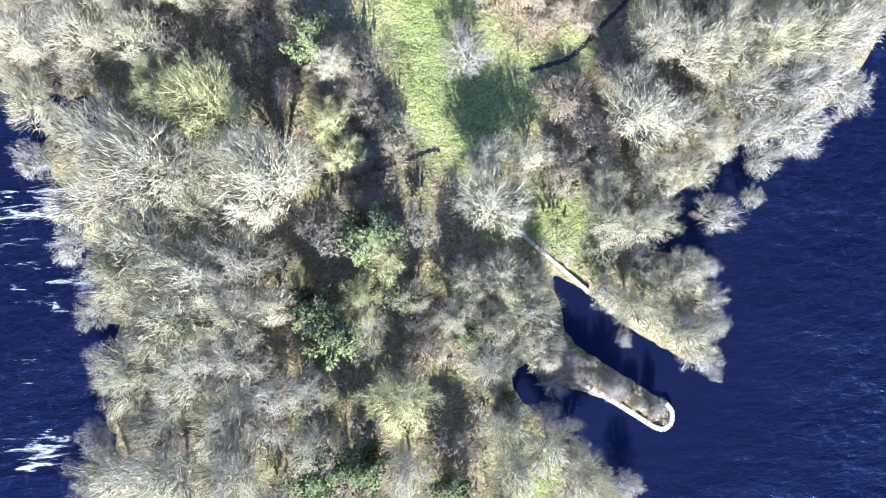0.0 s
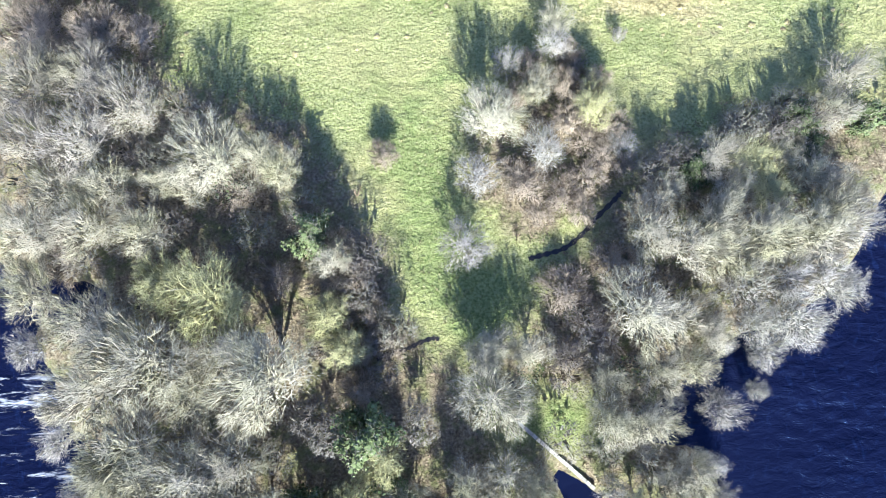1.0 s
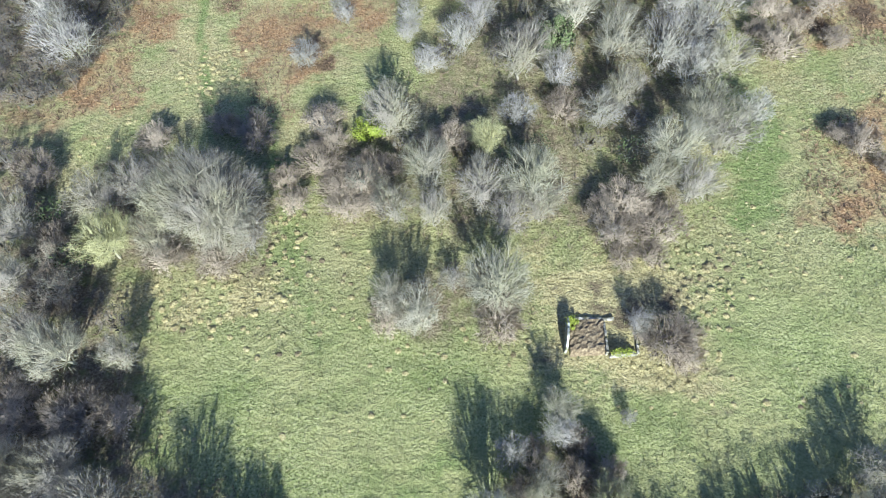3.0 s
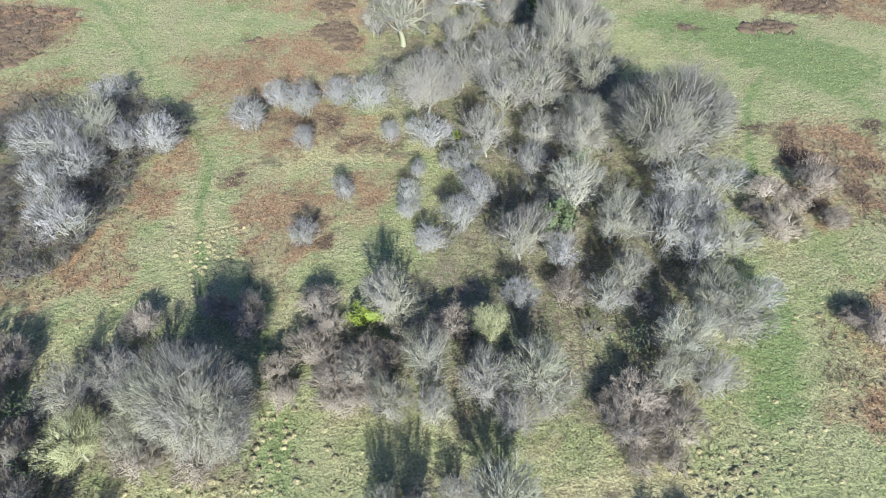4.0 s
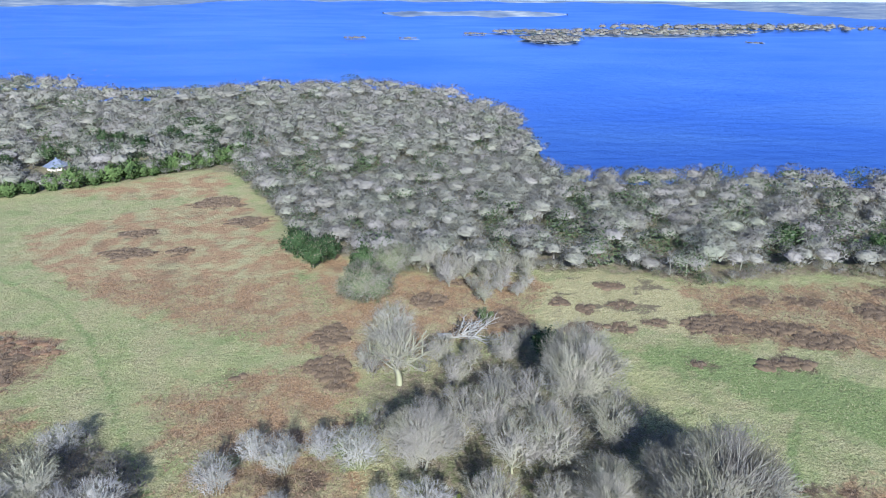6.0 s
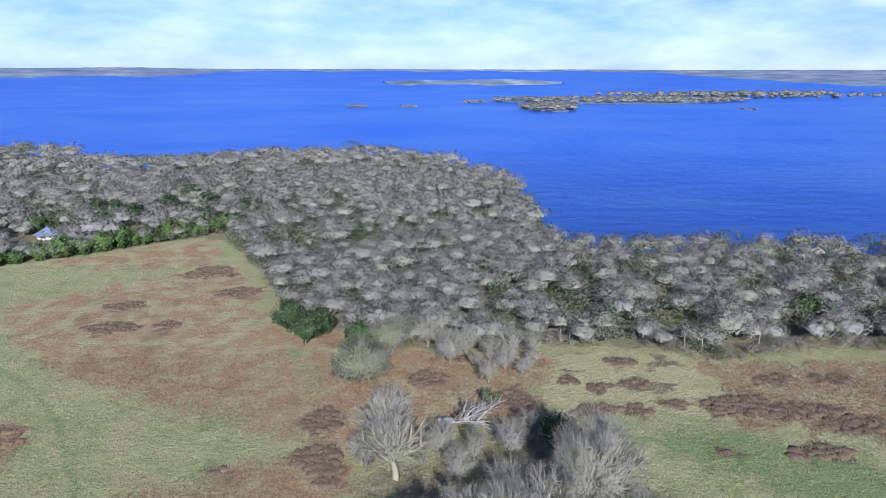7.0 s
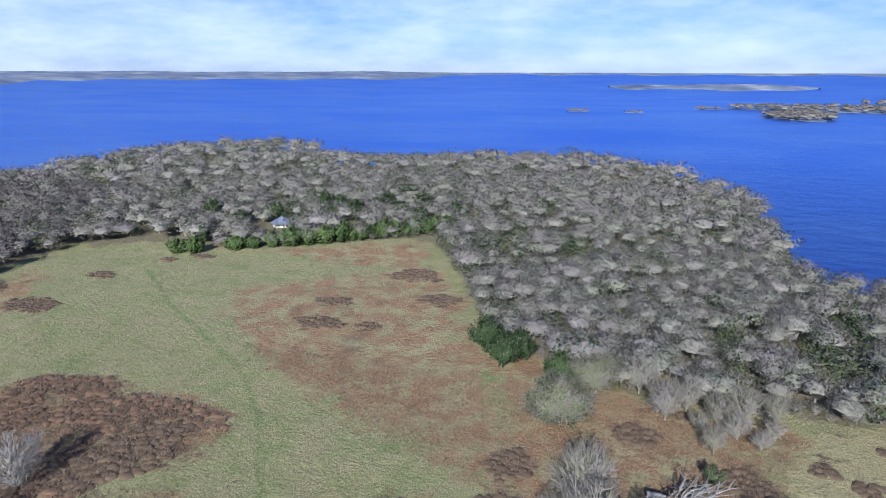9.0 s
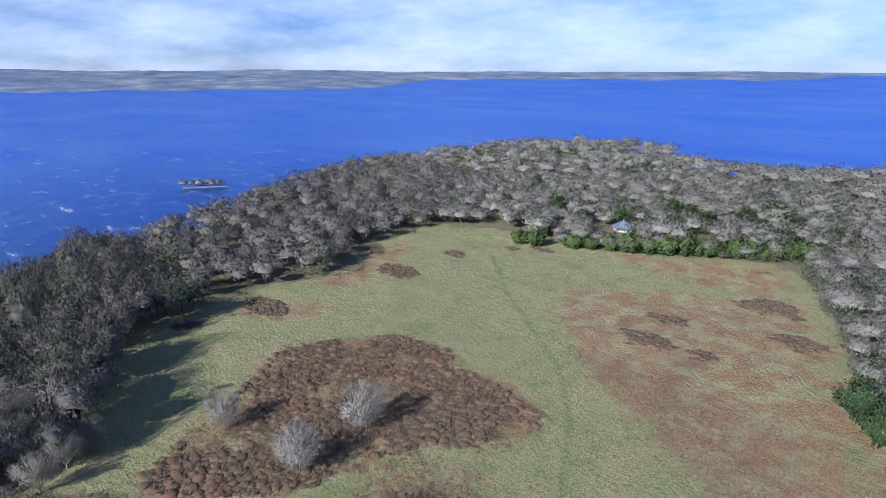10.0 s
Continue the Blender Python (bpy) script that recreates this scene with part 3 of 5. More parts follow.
def build_stream(name, line, wide):
    """A narrow ditch winding between its banks: a flat ribbon, its shade in the colour."""
    p = rounded_open(line)
    d = np.gradient(p, axis=0)
    d /= np.linalg.norm(d, axis=1, keepdims=True)
    side = np.stack([-d[:, 1], d[:, 0]], 1)
    w = wide * (1 + 0.35 * np.sin(np.arange(len(p)) * 1.7))[:, None]
    a, b = p + side * w / 2, p - side * w / 2
    za, zb = height(a[:, 0], a[:, 1]) + 0.06, height(b[:, 0], b[:, 1]) + 0.06
    v = np.concatenate([np.column_stack([a, za]), np.column_stack([b, zb])])
    n = len(p)
    i = np.arange(n - 1)
    tris = np.concatenate([np.stack([i, i + n, i + n + 1], 1), np.stack([i, i + n + 1, i + 1], 1)])
    return tagged(new(name, mesh_of(name, v, tris, M_DITCH)), "narrow dark ditch ribbon with its shade in the colour", "stream", kind="structure")


def rounded_open(line):
    p = np.asarray(line, float)
    for _ in range(3):
        q = np.stack([0.75 * p[:-1] + 0.25 * p[1:], 0.25 * p[:-1] + 0.75 * p[1:]], 1).reshape(-1, 2)
        p = np.concatenate([p[:1], q, p[-1:]])
    return p


build_ground()
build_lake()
build_stream("stream", [(-14, 55), (-11.5, 56.4), (-8.9, 56.4), (-7.5, 57.2), (-4.3, 58.3), (-3, 58)], 0.7)
build_stream("stream", [(13.5, 71.2), (16.5, 71.9), (20.0, 72.6), (23.5, 75.2), (25.5, 77.5), (29.3, 80.8), (31, 82.5)], 0.8)
build_stream("stream", [(8.7, 50.5), (10.2, 47.5), (10.6, 45.0)], 0.6)


# ---- trees ----
def bez(p0, p1, p2, n):
    t = np.linspace(0, 1, n)[:, None]
    return (1 - t) ** 2 * p0 + 2 * t * (1 - t) * p1 + t * t * p2


def tubes(paths, sides):
    """Tapered tubes along paths of (points, radii)."""
    vs, ts, base = [], [], 0
    for pts, rad in paths:
        d = np.gradient(pts, axis=0)
        d /= np.linalg.norm(d, axis=1, keepdims=True) + 1e-9
        u = np.cross(d, np.array([0.31, 0.87, 0.38]))
        u /= np.linalg.norm(u, axis=1, keepdims=True) + 1e-9
        w = np.cross(d, u)
        a = np.arange(sides) * 2 * math.pi / sides
        ring = pts[:, None] + np.asarray(rad)[:, None, None] * (np.cos(a)[None, :, None] * u[:, None] + np.sin(a)[None, :, None] * w[:, None])
        vs.append(ring.reshape(-1, 3))
        n = len(pts)
        i, j = np.meshgrid(np.arange(n - 1), np.arange(sides), indexing="ij")
        p, q = base + (i * sides + j).ravel(), base + (i * sides + (j + 1) % sides).ravel()
        ts += [np.stack([p, q, q + sides], 1), np.stack([p, q + sides, p + sides], 1)]
        base += n * sides
    return np.concatenate(vs), np.concatenate(ts)


def slivers(start, way, width, rs, face=None):
    """Twigs: one long thin triangle each, turned at random or roughly towards face."""
    n = len(start)
    side = np.cross(way, rs.normal(size=(n, 3)) if face is None else face + rs.normal(size=(n, 3)) * 0.3)
    side /= np.linalg.norm(side, axis=1, keepdims=True) + 1e-9
    side = side * (np.asarray(width).reshape(-1, 1) / 2)
    v = np.stack([start - side, start + side, start + way], 1).reshape(-1, 3)
    return v, np.arange(3 * n).reshape(-1, 3)


def unit(v):
    return v / (np.linalg.norm(v, axis=-1, keepdims=True) + 1e-9)


def grow(seed, r, h, limbs, branches, twigs, fine, bole=0.2, girth=1.0, thick=0.06, stems=1, droop=0.0, low=0.3, fuzz=0):
    """A leafless crown: limbs from the bole, branches from the limbs, twigs from the branches.
    Gives the paths of the wood, and start, way and width of the twigs."""
    rs = np.random.RandomState(seed)
    hc = h * (low + 1.0) / 2
    rv = h * (1.0 - low) / 2
    mid = np.array([0, 0, hc])
    top = np.array([rs.uniform(-0.1, 0.1) * r, rs.uniform(-0.1, 0.1) * r, h * bole])
    r0 = girth * (0.018 * h + 0.06)
    big, small, tips = [], [], []
    if stems == 1:
        big.append((bez(np.array([0, 0, -0.4]), np.array([0.05 * r, 0, h * bole * 0.5]), top, 5), np.linspace(r0 * 1.25, r0 * 0.8, 5)))
    for i in range(limbs):
        az = i * 2.399 + rs.uniform(-0.35, 0.35)
        th = math.radians(84) * math.sqrt(rs.uniform(0.02, 1.0)) if i else 0.1
        goal = mid + np.array([math.cos(az) * math.sin(th) * r, math.sin(az) * math.sin(th) * r, math.cos(th) * rv * 1.1 - 0.15 * rv]) * rs.uniform(0.62, 0.82)
        if stems == 1:
            s = top * rs.uniform(0.75, 1.0)
        else:
            s = np.array([math.cos(az) * 0.25 * r * rs.rand(), math.sin(az) * 0.25 * r * rs.rand(), -0.3])
        ctl = s + (goal - s) * np.array([0.6, 0.6, 0.45]) + rs.normal(size=3) * 0.04 * r
        path = bez(s, ctl, goal, 6)
        path[1:-1] += rs.normal(size=(4, 3)) * 0.014 * r
        lr = r0 * rs.uniform(0.3, 0.5)
        big.append((path, np.linspace(lr, lr * 0.3, 6)))
        for b in range(branches):
            k = rs.uniform(0.3, 1.0)
            f = k * 5
            j = min(int(f), 4)
            s2 = path[j] + (path[j + 1] - path[j]) * (f - j)
            e = s2 + unit(unit(goal - s) * 0.75 + unit(s2 - mid + 1e-3) * 0.35 + rs.normal(size=3) * 0.42 + np.array([0, 0, 0.1 - droop])) * r * rs.uniform(0.28, 0.6)
            q = (e - mid) / np.array([r, r, rv])
            d = np.linalg.norm(q)
            lim = 0.9 + 0.1 * math.sin(3 * math.atan2(q[1], q[0]) + seed)
            if d > lim:
                e = mid + q / d * lim * np.array([r, r, rv])
            e[2] = max(e[2], 0.25 * h * low + 0.2)
            m2 = (s2 + e) / 2 + rs.normal(size=3) * 0.03 * r
            pth = bez(s2, m2, e, 3)
            br = lr * 0.38
            small.append((pth, np.linspace(br, br * 0.3, 3)))
            k2 = rs.uniform(0.1, 1.0, twigs)
            tips.append((pth[0] * ((1 - k2) ** 2)[:, None] + 2 * (k2 * (1 - k2))[:, None] * m2 + (k2 ** 2)[:, None] * e, np.repeat((e - s2)[None], twigs, 0)))
    st = np.concatenate([a for a, _ in tips])
    dr = np.concatenate([b for _, b in tips])
    n = len(st)
    foot = np.array([0, 0, 0.1 * h])
    way = unit(unit(dr) * 0.7 + unit(st - foot) * 0.5 + rs.normal(size=(n, 3)) * 0.36 + np.array([0, 0, 0.1 - droop])) * (r * rs.uniform(0.14, 0.3, n))[:, None]
    wd = np.full(n, thick)
    k3 = rs.uniform(0.15, 1.0, (n, fine, 1))
    st2 = (st[:, None] + way[:, None] * k3).reshape(-1, 3)
    way2 = (unit(unit(np.repeat(way[:, None], fine, 1)) + rs.normal(size=(n, fine, 3)) * 0.5) * (r * rs.uniform(0.09, 0.21, (n, fine, 1)))).reshape(-1, 3)
    def within(a, w):
        reach = np.linalg.norm((a + w - mid) / np.array([r, r, rv]), axis=1) * rs.uniform(0.94, 1.06, len(a))
        here = np.linalg.norm((a - mid) / np.array([r, r, rv]), axis=1)
        return w * np.clip((1.0 - here) / np.maximum(reach - here, 1e-3), 0.25, 1.0)[:, None]

    way, way2 = within(st, way), within(st2, way2)
    k = fuzz
    d = unit(rs.normal(size=(k, 3)) + np.array([0, 0, 0.35]))
    az = np.arctan2(d[:, 1], d[:, 0])
    lobes = 0.93 + 0.11 * np.sin(3 * az + seed) * np.sin(2.2 * d[:, 2] + seed) + 0.1 * np.sin(5 * az + 4 * d[:, 2] + 2 * seed) + 0.06 * np.sin(11 * az - 7 * d[:, 2])
    st3 = mid + d * np.array([r, r, rv]) * (rs.uniform(0.2, 0.95, k) ** 0.5 * lobes)[:, None]
    way3 = unit(d + rs.normal(size=(k, 3)) * 0.45 + np.array([0, 0, 0.15])) * (r * rs.uniform(0.06, 0.15, k))[:, None]
    ok = (st3[:, 2] > 0.1) & (rs.rand(k) < 0.55 + 0.45 * np.sin(4 * az + 6 * d[:, 2] + seed))
    # most of the finest twigs stand in sprays round the branch ends
    ends = np.array([p[-1] for p, _ in small])
    pick = rs.randint(0, len(ends), k)
    spray = ends[pick] + rs.normal(size=(k, 3)) * np.array([r, r, 0.8 * rv]) * 0.08
    out = unit(spray - foot)
    near = rs.rand(k) < 0.86
    st3 = np.where(near[:, None], spray, st3)
    way3 = np.where(near[:, None], unit(out * 0.6 + unit(spray - ends[pick]) * 0.7 + rs.normal(size=(k, 3)) * 0.3 + np.array([0, 0, 0.15])) * (r * rs.uniform(0.06, 0.14, k))[:, None], way3)
    ok = np.where(near, st3[:, 2] > 0.1, ok)
    st2, way2 = np.concatenate([st2, st3[ok]]), np.concatenate([way2, way3[ok]])
    # wide inner slivers, hidden in the crown, added to thicken its shadow
    k = fuzz // 8
    d = unit(rs.normal(size=(k, 3)))
    st4 = mid + d * np.array([r, r, rv]) * (rs.uniform(0.0, 0.62, k) ** 0.6)[:, None] - np.array([0, 0, 0.08 * rv])
    way4 = unit(d * 0.4 + rs.normal(size=(k, 3)) * 0.4 + np.array([0, 0, 0.7])) * (r * rs.uniform(0.15, 0.3, k))[:, None]
    wd = np.concatenate([wd * 1.05, np.full(len(st2), thick * 0.6), np.full(k, thick * 2.0)])
    return big, small, np.concatenate([st, st2, st4]), np.concatenate([way, way2, way4]), wd, rs


def leaves(centres, reach, size, rs, per):
    """Small leaf blades in clumps round the centres."""
    n = len(centres) * per
    c = np.repeat(centres, per, 0) + rs.normal(size=(n, 3)) * reach
    a = unit(rs.normal(size=(n, 3)))
    b = unit(np.cross(a, rs.normal(size=(n, 3))))
    s = (size * rs.uniform(0.6, 1.3, n))[:, None]
    v = np.stack([c - a * s, c + b * s * 0.6, c + a * s, c - b * s * 0.6], 1).reshape(-1, 3)
    i = np.arange(n) * 4
    return v, np.concatenate([np.stack([i, i + 1, i + 2], 1), np.stack([i, i + 2, i + 3], 1)])


def make_tree(name, label, category, group, m_bark, m_twig, m_leaf=None, leaf_per=14, leaf_size=0.2, leaf_share=1.0, leaf_name="ivy", **kw):
    root = new(name)
    big, small, st, way, wd, rs = grow(**kw)
    v1, t1 = tubes(big, 4)
    v2, t2 = tubes([(p, 1.9 * q) for p, q in small], 3)
    part("trunk", mesh_of("trunk", np.concatenate([v1, v2]), np.concatenate([t1, t2 + len(v1)]), m_bark), root)
    sb = np.array([p[0] for p, _ in small] + [p[1] * 0.5 + p[0] * 0.25 + p[2] * 0.25 for p, _ in small])
    se = np.array([p[2] for p, _ in small] * 2)
    st, way = np.concatenate([st, sb]), np.concatenate([way, se - sb])
    out = unit(st + 0.5 * way - np.array([0, 0, 0.35 * kw["h"]]))
    v, t = slivers(st, way, np.concatenate([wd, np.full(len(sb), 1.3 * kw.get("thick", 0.06))]), rs, out)
    t, nn = puffed(v, t, (0, 0, 0.35 * kw["h"]), 1.2)
    part("crown", mesh_of("crown", v, t, m_twig, None, nn), root)
    if m_leaf:
        mids = np.concatenate([p[1:] for p, _ in big] + [p for p, _ in small])
        mids = mids[rs.rand(len(mids)) < leaf_share]
        v, t = leaves(mids, kw["r"] * 0.09, leaf_size, rs, leaf_per)
        t, nn = puffed(v, t, (0, 0, 0.42 * kw["h"]), 0.8)
        part(leaf_name, mesh_of(leaf_name, v, t, m_leaf, None, nn), root)
    root.rotation_mode = "XYZ"
    return tagged(root, label, category, group)


GREY_A = [
    (17, 2, 4.6, 10.4), (7, 4, 4.6, 10.4), (-11, 5, 4.6, 10.4), (-60, 6, 4.7, 10.5), (-39, 6, 5.5, 11.8), (-50, 6, 6.4, 13.1),
    (13, 7, 5.0, 11.1), (-26, 10, 4.2, 9.8), (6, 11, 4.6, 10.4), (-40, 15, 5.5, 11.8), (-51, 15, 4.7, 10.5), (-27, 18, 3.7, 9.1),
    (3, 21, 4.2, 9.8), (-45, 23, 5.6, 11.8), (-55, 23, 5.1, 11.2), (12, 23, 3.7, 9.1), (-38, 24, 5.1, 11.2), (36, 25, 4.2, 9.7),
    (31, 28, 3.3, 8.4), (4, 28, 3.7, 9.1), (10, 29, 5.1, 11.1), (-16, 29, 3.7, 9.1), (28, 30, 3.7, 9.1), (-48, 32, 6.4, 13.2),
]
GREY_B = [
    (-39, 32, 5.6, 11.8), (-9, 33, 3.3, 8.4), (-32, 33, 3.8, 9.1), (33, 33, 3.3, 8.4), (12, 34, 3.3, 8.4), (1, 35, 3.7, 9.1),
    (37, 35, 3.7, 9.1), (7, 36, 4.2, 9.8), (-56, 38, 4.7, 10.5), (-44, 38, 6.9, 13.8), (-37, 40, 5.6, 11.8), (30, 43, 4.6, 10.4),
    (-53, 43, 6.5, 13.2), (24, 44, 4.2, 9.8), (25, 50, 3.7, 9.1), (-43, 50, 4.7, 10.5), (32, 51, 4.2, 9.8), (38, 52, 3.7, 9.1),
    (-60, 53, 6.0, 12.6), (-30, 53, 7.3, 14.5), (4, 54, 3.8, 9.1), (12, 55, 3.7, 9.1), (6, 56, 3.8, 9.1), (-39, 57, 4.7, 10.5),
]
GREY_C = [
    (42, 57, 3.7, 9.1), (37, 59, 4.6, 10.5), (30, 61, 6.4, 13.1), (-60, 63, 5.6, 11.9), (-71, 69, 5.2, 11.3), (46, 70, 5.1, 11.1),
    (39, 71, 5.5, 11.8), (-20, 72, 3.3, 8.5), (53, 73, 5.5, 11.8), (60, 73, 5.5, 11.8), (33, 74, 5.1, 11.1), (45, 75, 4.6, 10.5),
    (65, 76, 4.7, 10.6), (-71, 79, 5.6, 11.9), (-52, 79, 5.2, 11.3), (48, 80, 4.8, 10.7), (-61, 80, 5.6, 11.9), (63, 83, 4.8, 10.7),
    (-44, 86, 3.9, 9.3), (-49, 87, 3.4, 8.6), (-58, 87, 4.8, 10.8), (47, 87, 4.8, 10.7), (-67, 87, 4.8, 10.8), (59, 88, 3.9, 9.3),
]
GREY_D = [
    (-214, 200, 8.4, 15.0), (-203, 190, 8.0, 14.0), (-195, 198, 5.0, 10.0), (-201, 207, 4.6, 9.0), (-188, 190, 5.0, 10.0), (-224, 207, 7.0, 14.0),
    (-28, 88, 3.9, 9.4), (68, 94, 4.4, 10.1), (-71, 95, 5.8, 12.3), (-62, 95, 6.8, 13.6), (-54, 100, 5.9, 12.3), (72, 101, 4.9, 10.9),
    (-72, 106, 5.9, 12.4), (-63, 106, 5.0, 11.0), (-63, 108, 4.3, 10.0), (-70, 108, 4.8, 10.7), (-56, 127, 3.6, 9.0), (-74, 131, 4.7, 10.6),
    (-80, 143, 4.9, 10.9), (-36, 151, 5.6, 11.9), (-55, 151, 4.5, 10.3), (16, 152, 4.6, 10.3), (1, 154, 4.0, 9.5), (23, 154, 4.0, 9.5),
    (-82, 156, 5.1, 11.2), (-7, 156, 4.6, 10.4), (55, 157, 4.6, 10.5), (11, 159, 5.8, 12.1), (-68, 161, 5.2, 11.3), (-62, 165, 4.7, 10.6),
]
GREY_E = [
    (64, 169, 6.0, 12.5), (-7, 179, 6.1, 12.7), (45, 183, 4.9, 10.8), (-208, 188, 9.7, 18.1), (71, 192, 5.2, 11.4), (23, 194, 6.9, 13.9),
    (19, 232, 6.5, 13.2), (75, 233, 8.7, 16.6), (61, 234, 8.7, 16.6), (33, 234, 5.8, 12.2), (26, 250, 7.1, 14.1), (36, 251, 7.9, 15.3),
    (4, 252, 8.6, 16.4), (54, 258, 8.2, 15.7), (22, 263, 7.5, 14.7), (15, 265, 6.7, 13.5), (34, 267, 8.5, 16.2), (47, 274, 12.1, 21.7),
    (26, 283, 5.6, 10.0), (-5, 309, 8.2, 17.5), (17, 360, 6.2, 11.5), (38, 355, 4.6, 8.5), (49, 357, 3.6, 6.5), (30, 344, 4.0, 8.0), (10, 300, 5.2, 10.5), (31, 300, 5.0, 10.5),
    (24, 367, 5.6, 11.5), (33, 361, 4.8, 10.0), (42, 367, 5.4, 11.0), (9, 376, 5.4, 11.0), (51, 367, 4.8, 10.0), (27, 356, 3.6, 7.0), (44, 350, 3.4, 6.0), (14, 288, 4.6, 9.5), (20, 298, 4.2, 8.5), (-13, 297, 4.6, 9.0), (38, 308, 4.4, 8.5),
]
GREY = GREY_A + GREY_B + GREY_C + GREY_D + GREY_E
SCRUB_A = [
    (-2, 6, 4.3, 4.3), (-7, 24, 3.9, 4.0), (-17, 50, 3.9, 4.0), (18, 53, 3.9, 4.0), (24, 58, 4.3, 4.4), (19, 65, 4.8, 4.7),
    (28, 69, 4.3, 4.4), (-30, 70, 3.9, 4.0), (-67, 75, 4.4, 4.4), (14, 84, 4.0, 4.1), (-37, 86, 5.0, 4.9), (-11, 91, 2.9, 4.2),
    (25, 92, 3.5, 3.7), (-56, 93, 4.1, 4.1), (24, 106, 3.1, 3.4), (-56, 117, 4.2, 4.3), (-65, 117, 5.2, 5.1), (-62, 117, 5.1, 5.0),
    (-75, 118, 6.3, 5.9), (-74, 120, 5.2, 5.0), (43, 125, 5.3, 5.2), (12, 131, 5.4, 5.2), (-9, 133, 3.8, 4.0), (-73, 142, 5.6, 5.4),
]
SCRUB_B = [
    (-42, 147, 4.6, 4.6), (-53, 148, 4.6, 4.6), (38, 149, 4.6, 4.6), (47, 150, 5.2, 5.1), (-76, 152, 4.6, 4.6), (41, 156, 5.3, 5.1),
    (-19, 163, 4.8, 4.7), (-14, 165, 4.8, 4.8), (96, 169, 4.9, 4.9), (-23, 170, 5.5, 5.3), (-84, 171, 5.5, 5.3), (6, 175, 5.0, 4.9),
    (-38, 179, 5.7, 5.4), (-60, 179, 4.4, 4.4), (32, 182, 5.1, 5.0), (-23, 182, 4.5, 4.5), (-45, 182, 3.8, 4.0), (87, 199, 6.2, 5.9),
    (102, 201, 3.8, 3.9), (89, 212, 4.7, 4.7), (103, 214, 6.8, 6.3),
]
SCRUB_C = [
    (26, 99, 3.6, 5.4), (20, 82, 3.8, 3.2), (25, 85, 3.8, 3.2), (28, 89, 3.4, 3.4), (30, 94, 3.2, 4.4), (16, 79, 3.0, 2.6), (23, 79, 3.0, 2.6), (22, 95, 3.4, 4.6), (13, 100, 3.2, 4.4), (16, 106, 3.0, 4.2),
    (22, 102, 3.2, 5.0), (28, 103, 2.8, 4.0), (23, 109, 2.6, 3.8), (12, 86, 3.4, 3.4), (31, 87, 2.8, 3.2),
    (16, 20, 2.4, 3.0), (19, 18.4, 2.2, 2.6), (22, 16.4, 1.8, 2.2), (25, 14.6, 1.6, 2.0), (28, 12.6, 1.4, 1.8), (31, 10.6, 1.2, 1.5), (33, 9.4, 1.0, 1.2),
    (-25, 80, 3.3, 4.2), (-20, 75, 3.3, 4.2), (-22, 68, 3.3, 4.2), (-17, 69, 3.3, 4.2), (-20, 63, 3.3, 4.2), (-14, 63, 3.3, 4.2), (-16, 57, 3.3, 4.2), (-11, 58, 3.3, 4.2), (-20, 57, 3.3, 4.2),
    (39, 127, 3.0, 2.6), (46, 122, 3.4, 2.8), (48, 127, 2.6, 2.2), (-12, 168, 4.2, 4.4), (-17, 158, 4.4, 4.4), (-10, 160, 4.0, 4.2), (-8, 168, 3.6, 4.0), (-21, 176, 4.0, 4.2),
    (44, 152, 4.4, 4.6), (36, 154, 4.0, 4.4), (44, 144, 3.6, 3.2), (38, 144, 3.4, 3.0), (-28, 160, 3.6, 5.0), (-30, 166, 3.2, 4.8), (93, 172, 3.4, 3.2), (100, 163, 3.0, 2.8), (84, 206, 3.4, 3.4), (95, 208, 4.0, 3.6),
]
SCRUB = SCRUB_A + SCRUB_B + SCRUB_C
OLIVE = [
    (-11, 17, 6.0, 10.4), (-17, 33, 4.2, 7.9), (-13, 39, 4.3, 8.0), (-18, 57, 3.8, 7.3), (-21, 62, 3.8, 7.3), (-40, 67, 6.6, 11.2),
    (-49, 70, 4.8, 8.7), (56, 80, 4.8, 8.8), (53, 86, 4.9, 8.8), (26, 97, 4.5, 8.3), (-63, 150, 5.6, 9.9), (14, 173, 4.3, 8.0),
]
PALE_A = [
    (-2, 30, 4.2, 9.3), (5, 48, 6.0, 12.0), (-50, 57, 7.4, 14.0), (37, 81, 3.9, 8.8), (-40, 91, 6.7, 13.1), (-33, 92, 4.4, 9.6),
    (8, 95, 5.8, 11.8), (16, 101, 3.5, 8.3), (21, 114, 3.1, 7.6), (-67, 128, 5.7, 11.5), (-3, 132, 4.8, 10.2), (-8, 136, 3.8, 8.7),
    (12, 136, 6.4, 12.6), (-42, 154, 9.9, 17.9), (21, 158, 6.9, 13.3), (-52, 158, 6.8, 13.2), (47, 159, 4.7, 10.0), (-0, 164, 5.9, 11.8),
    (52, 166, 7.1, 13.6), (61, 175, 6.1, 12.1), (46, 199, 7.2, 13.8), (38, 209, 7.6, 14.4), (64, 224, 13.7, 23.5),
]
PALE_B = [
    (44, 231, 8.6, 15.9), (-90, 238, 4.3, 9.5), (-88, 244, 6.7, 13.0),
]
PALE = PALE_A + PALE_B
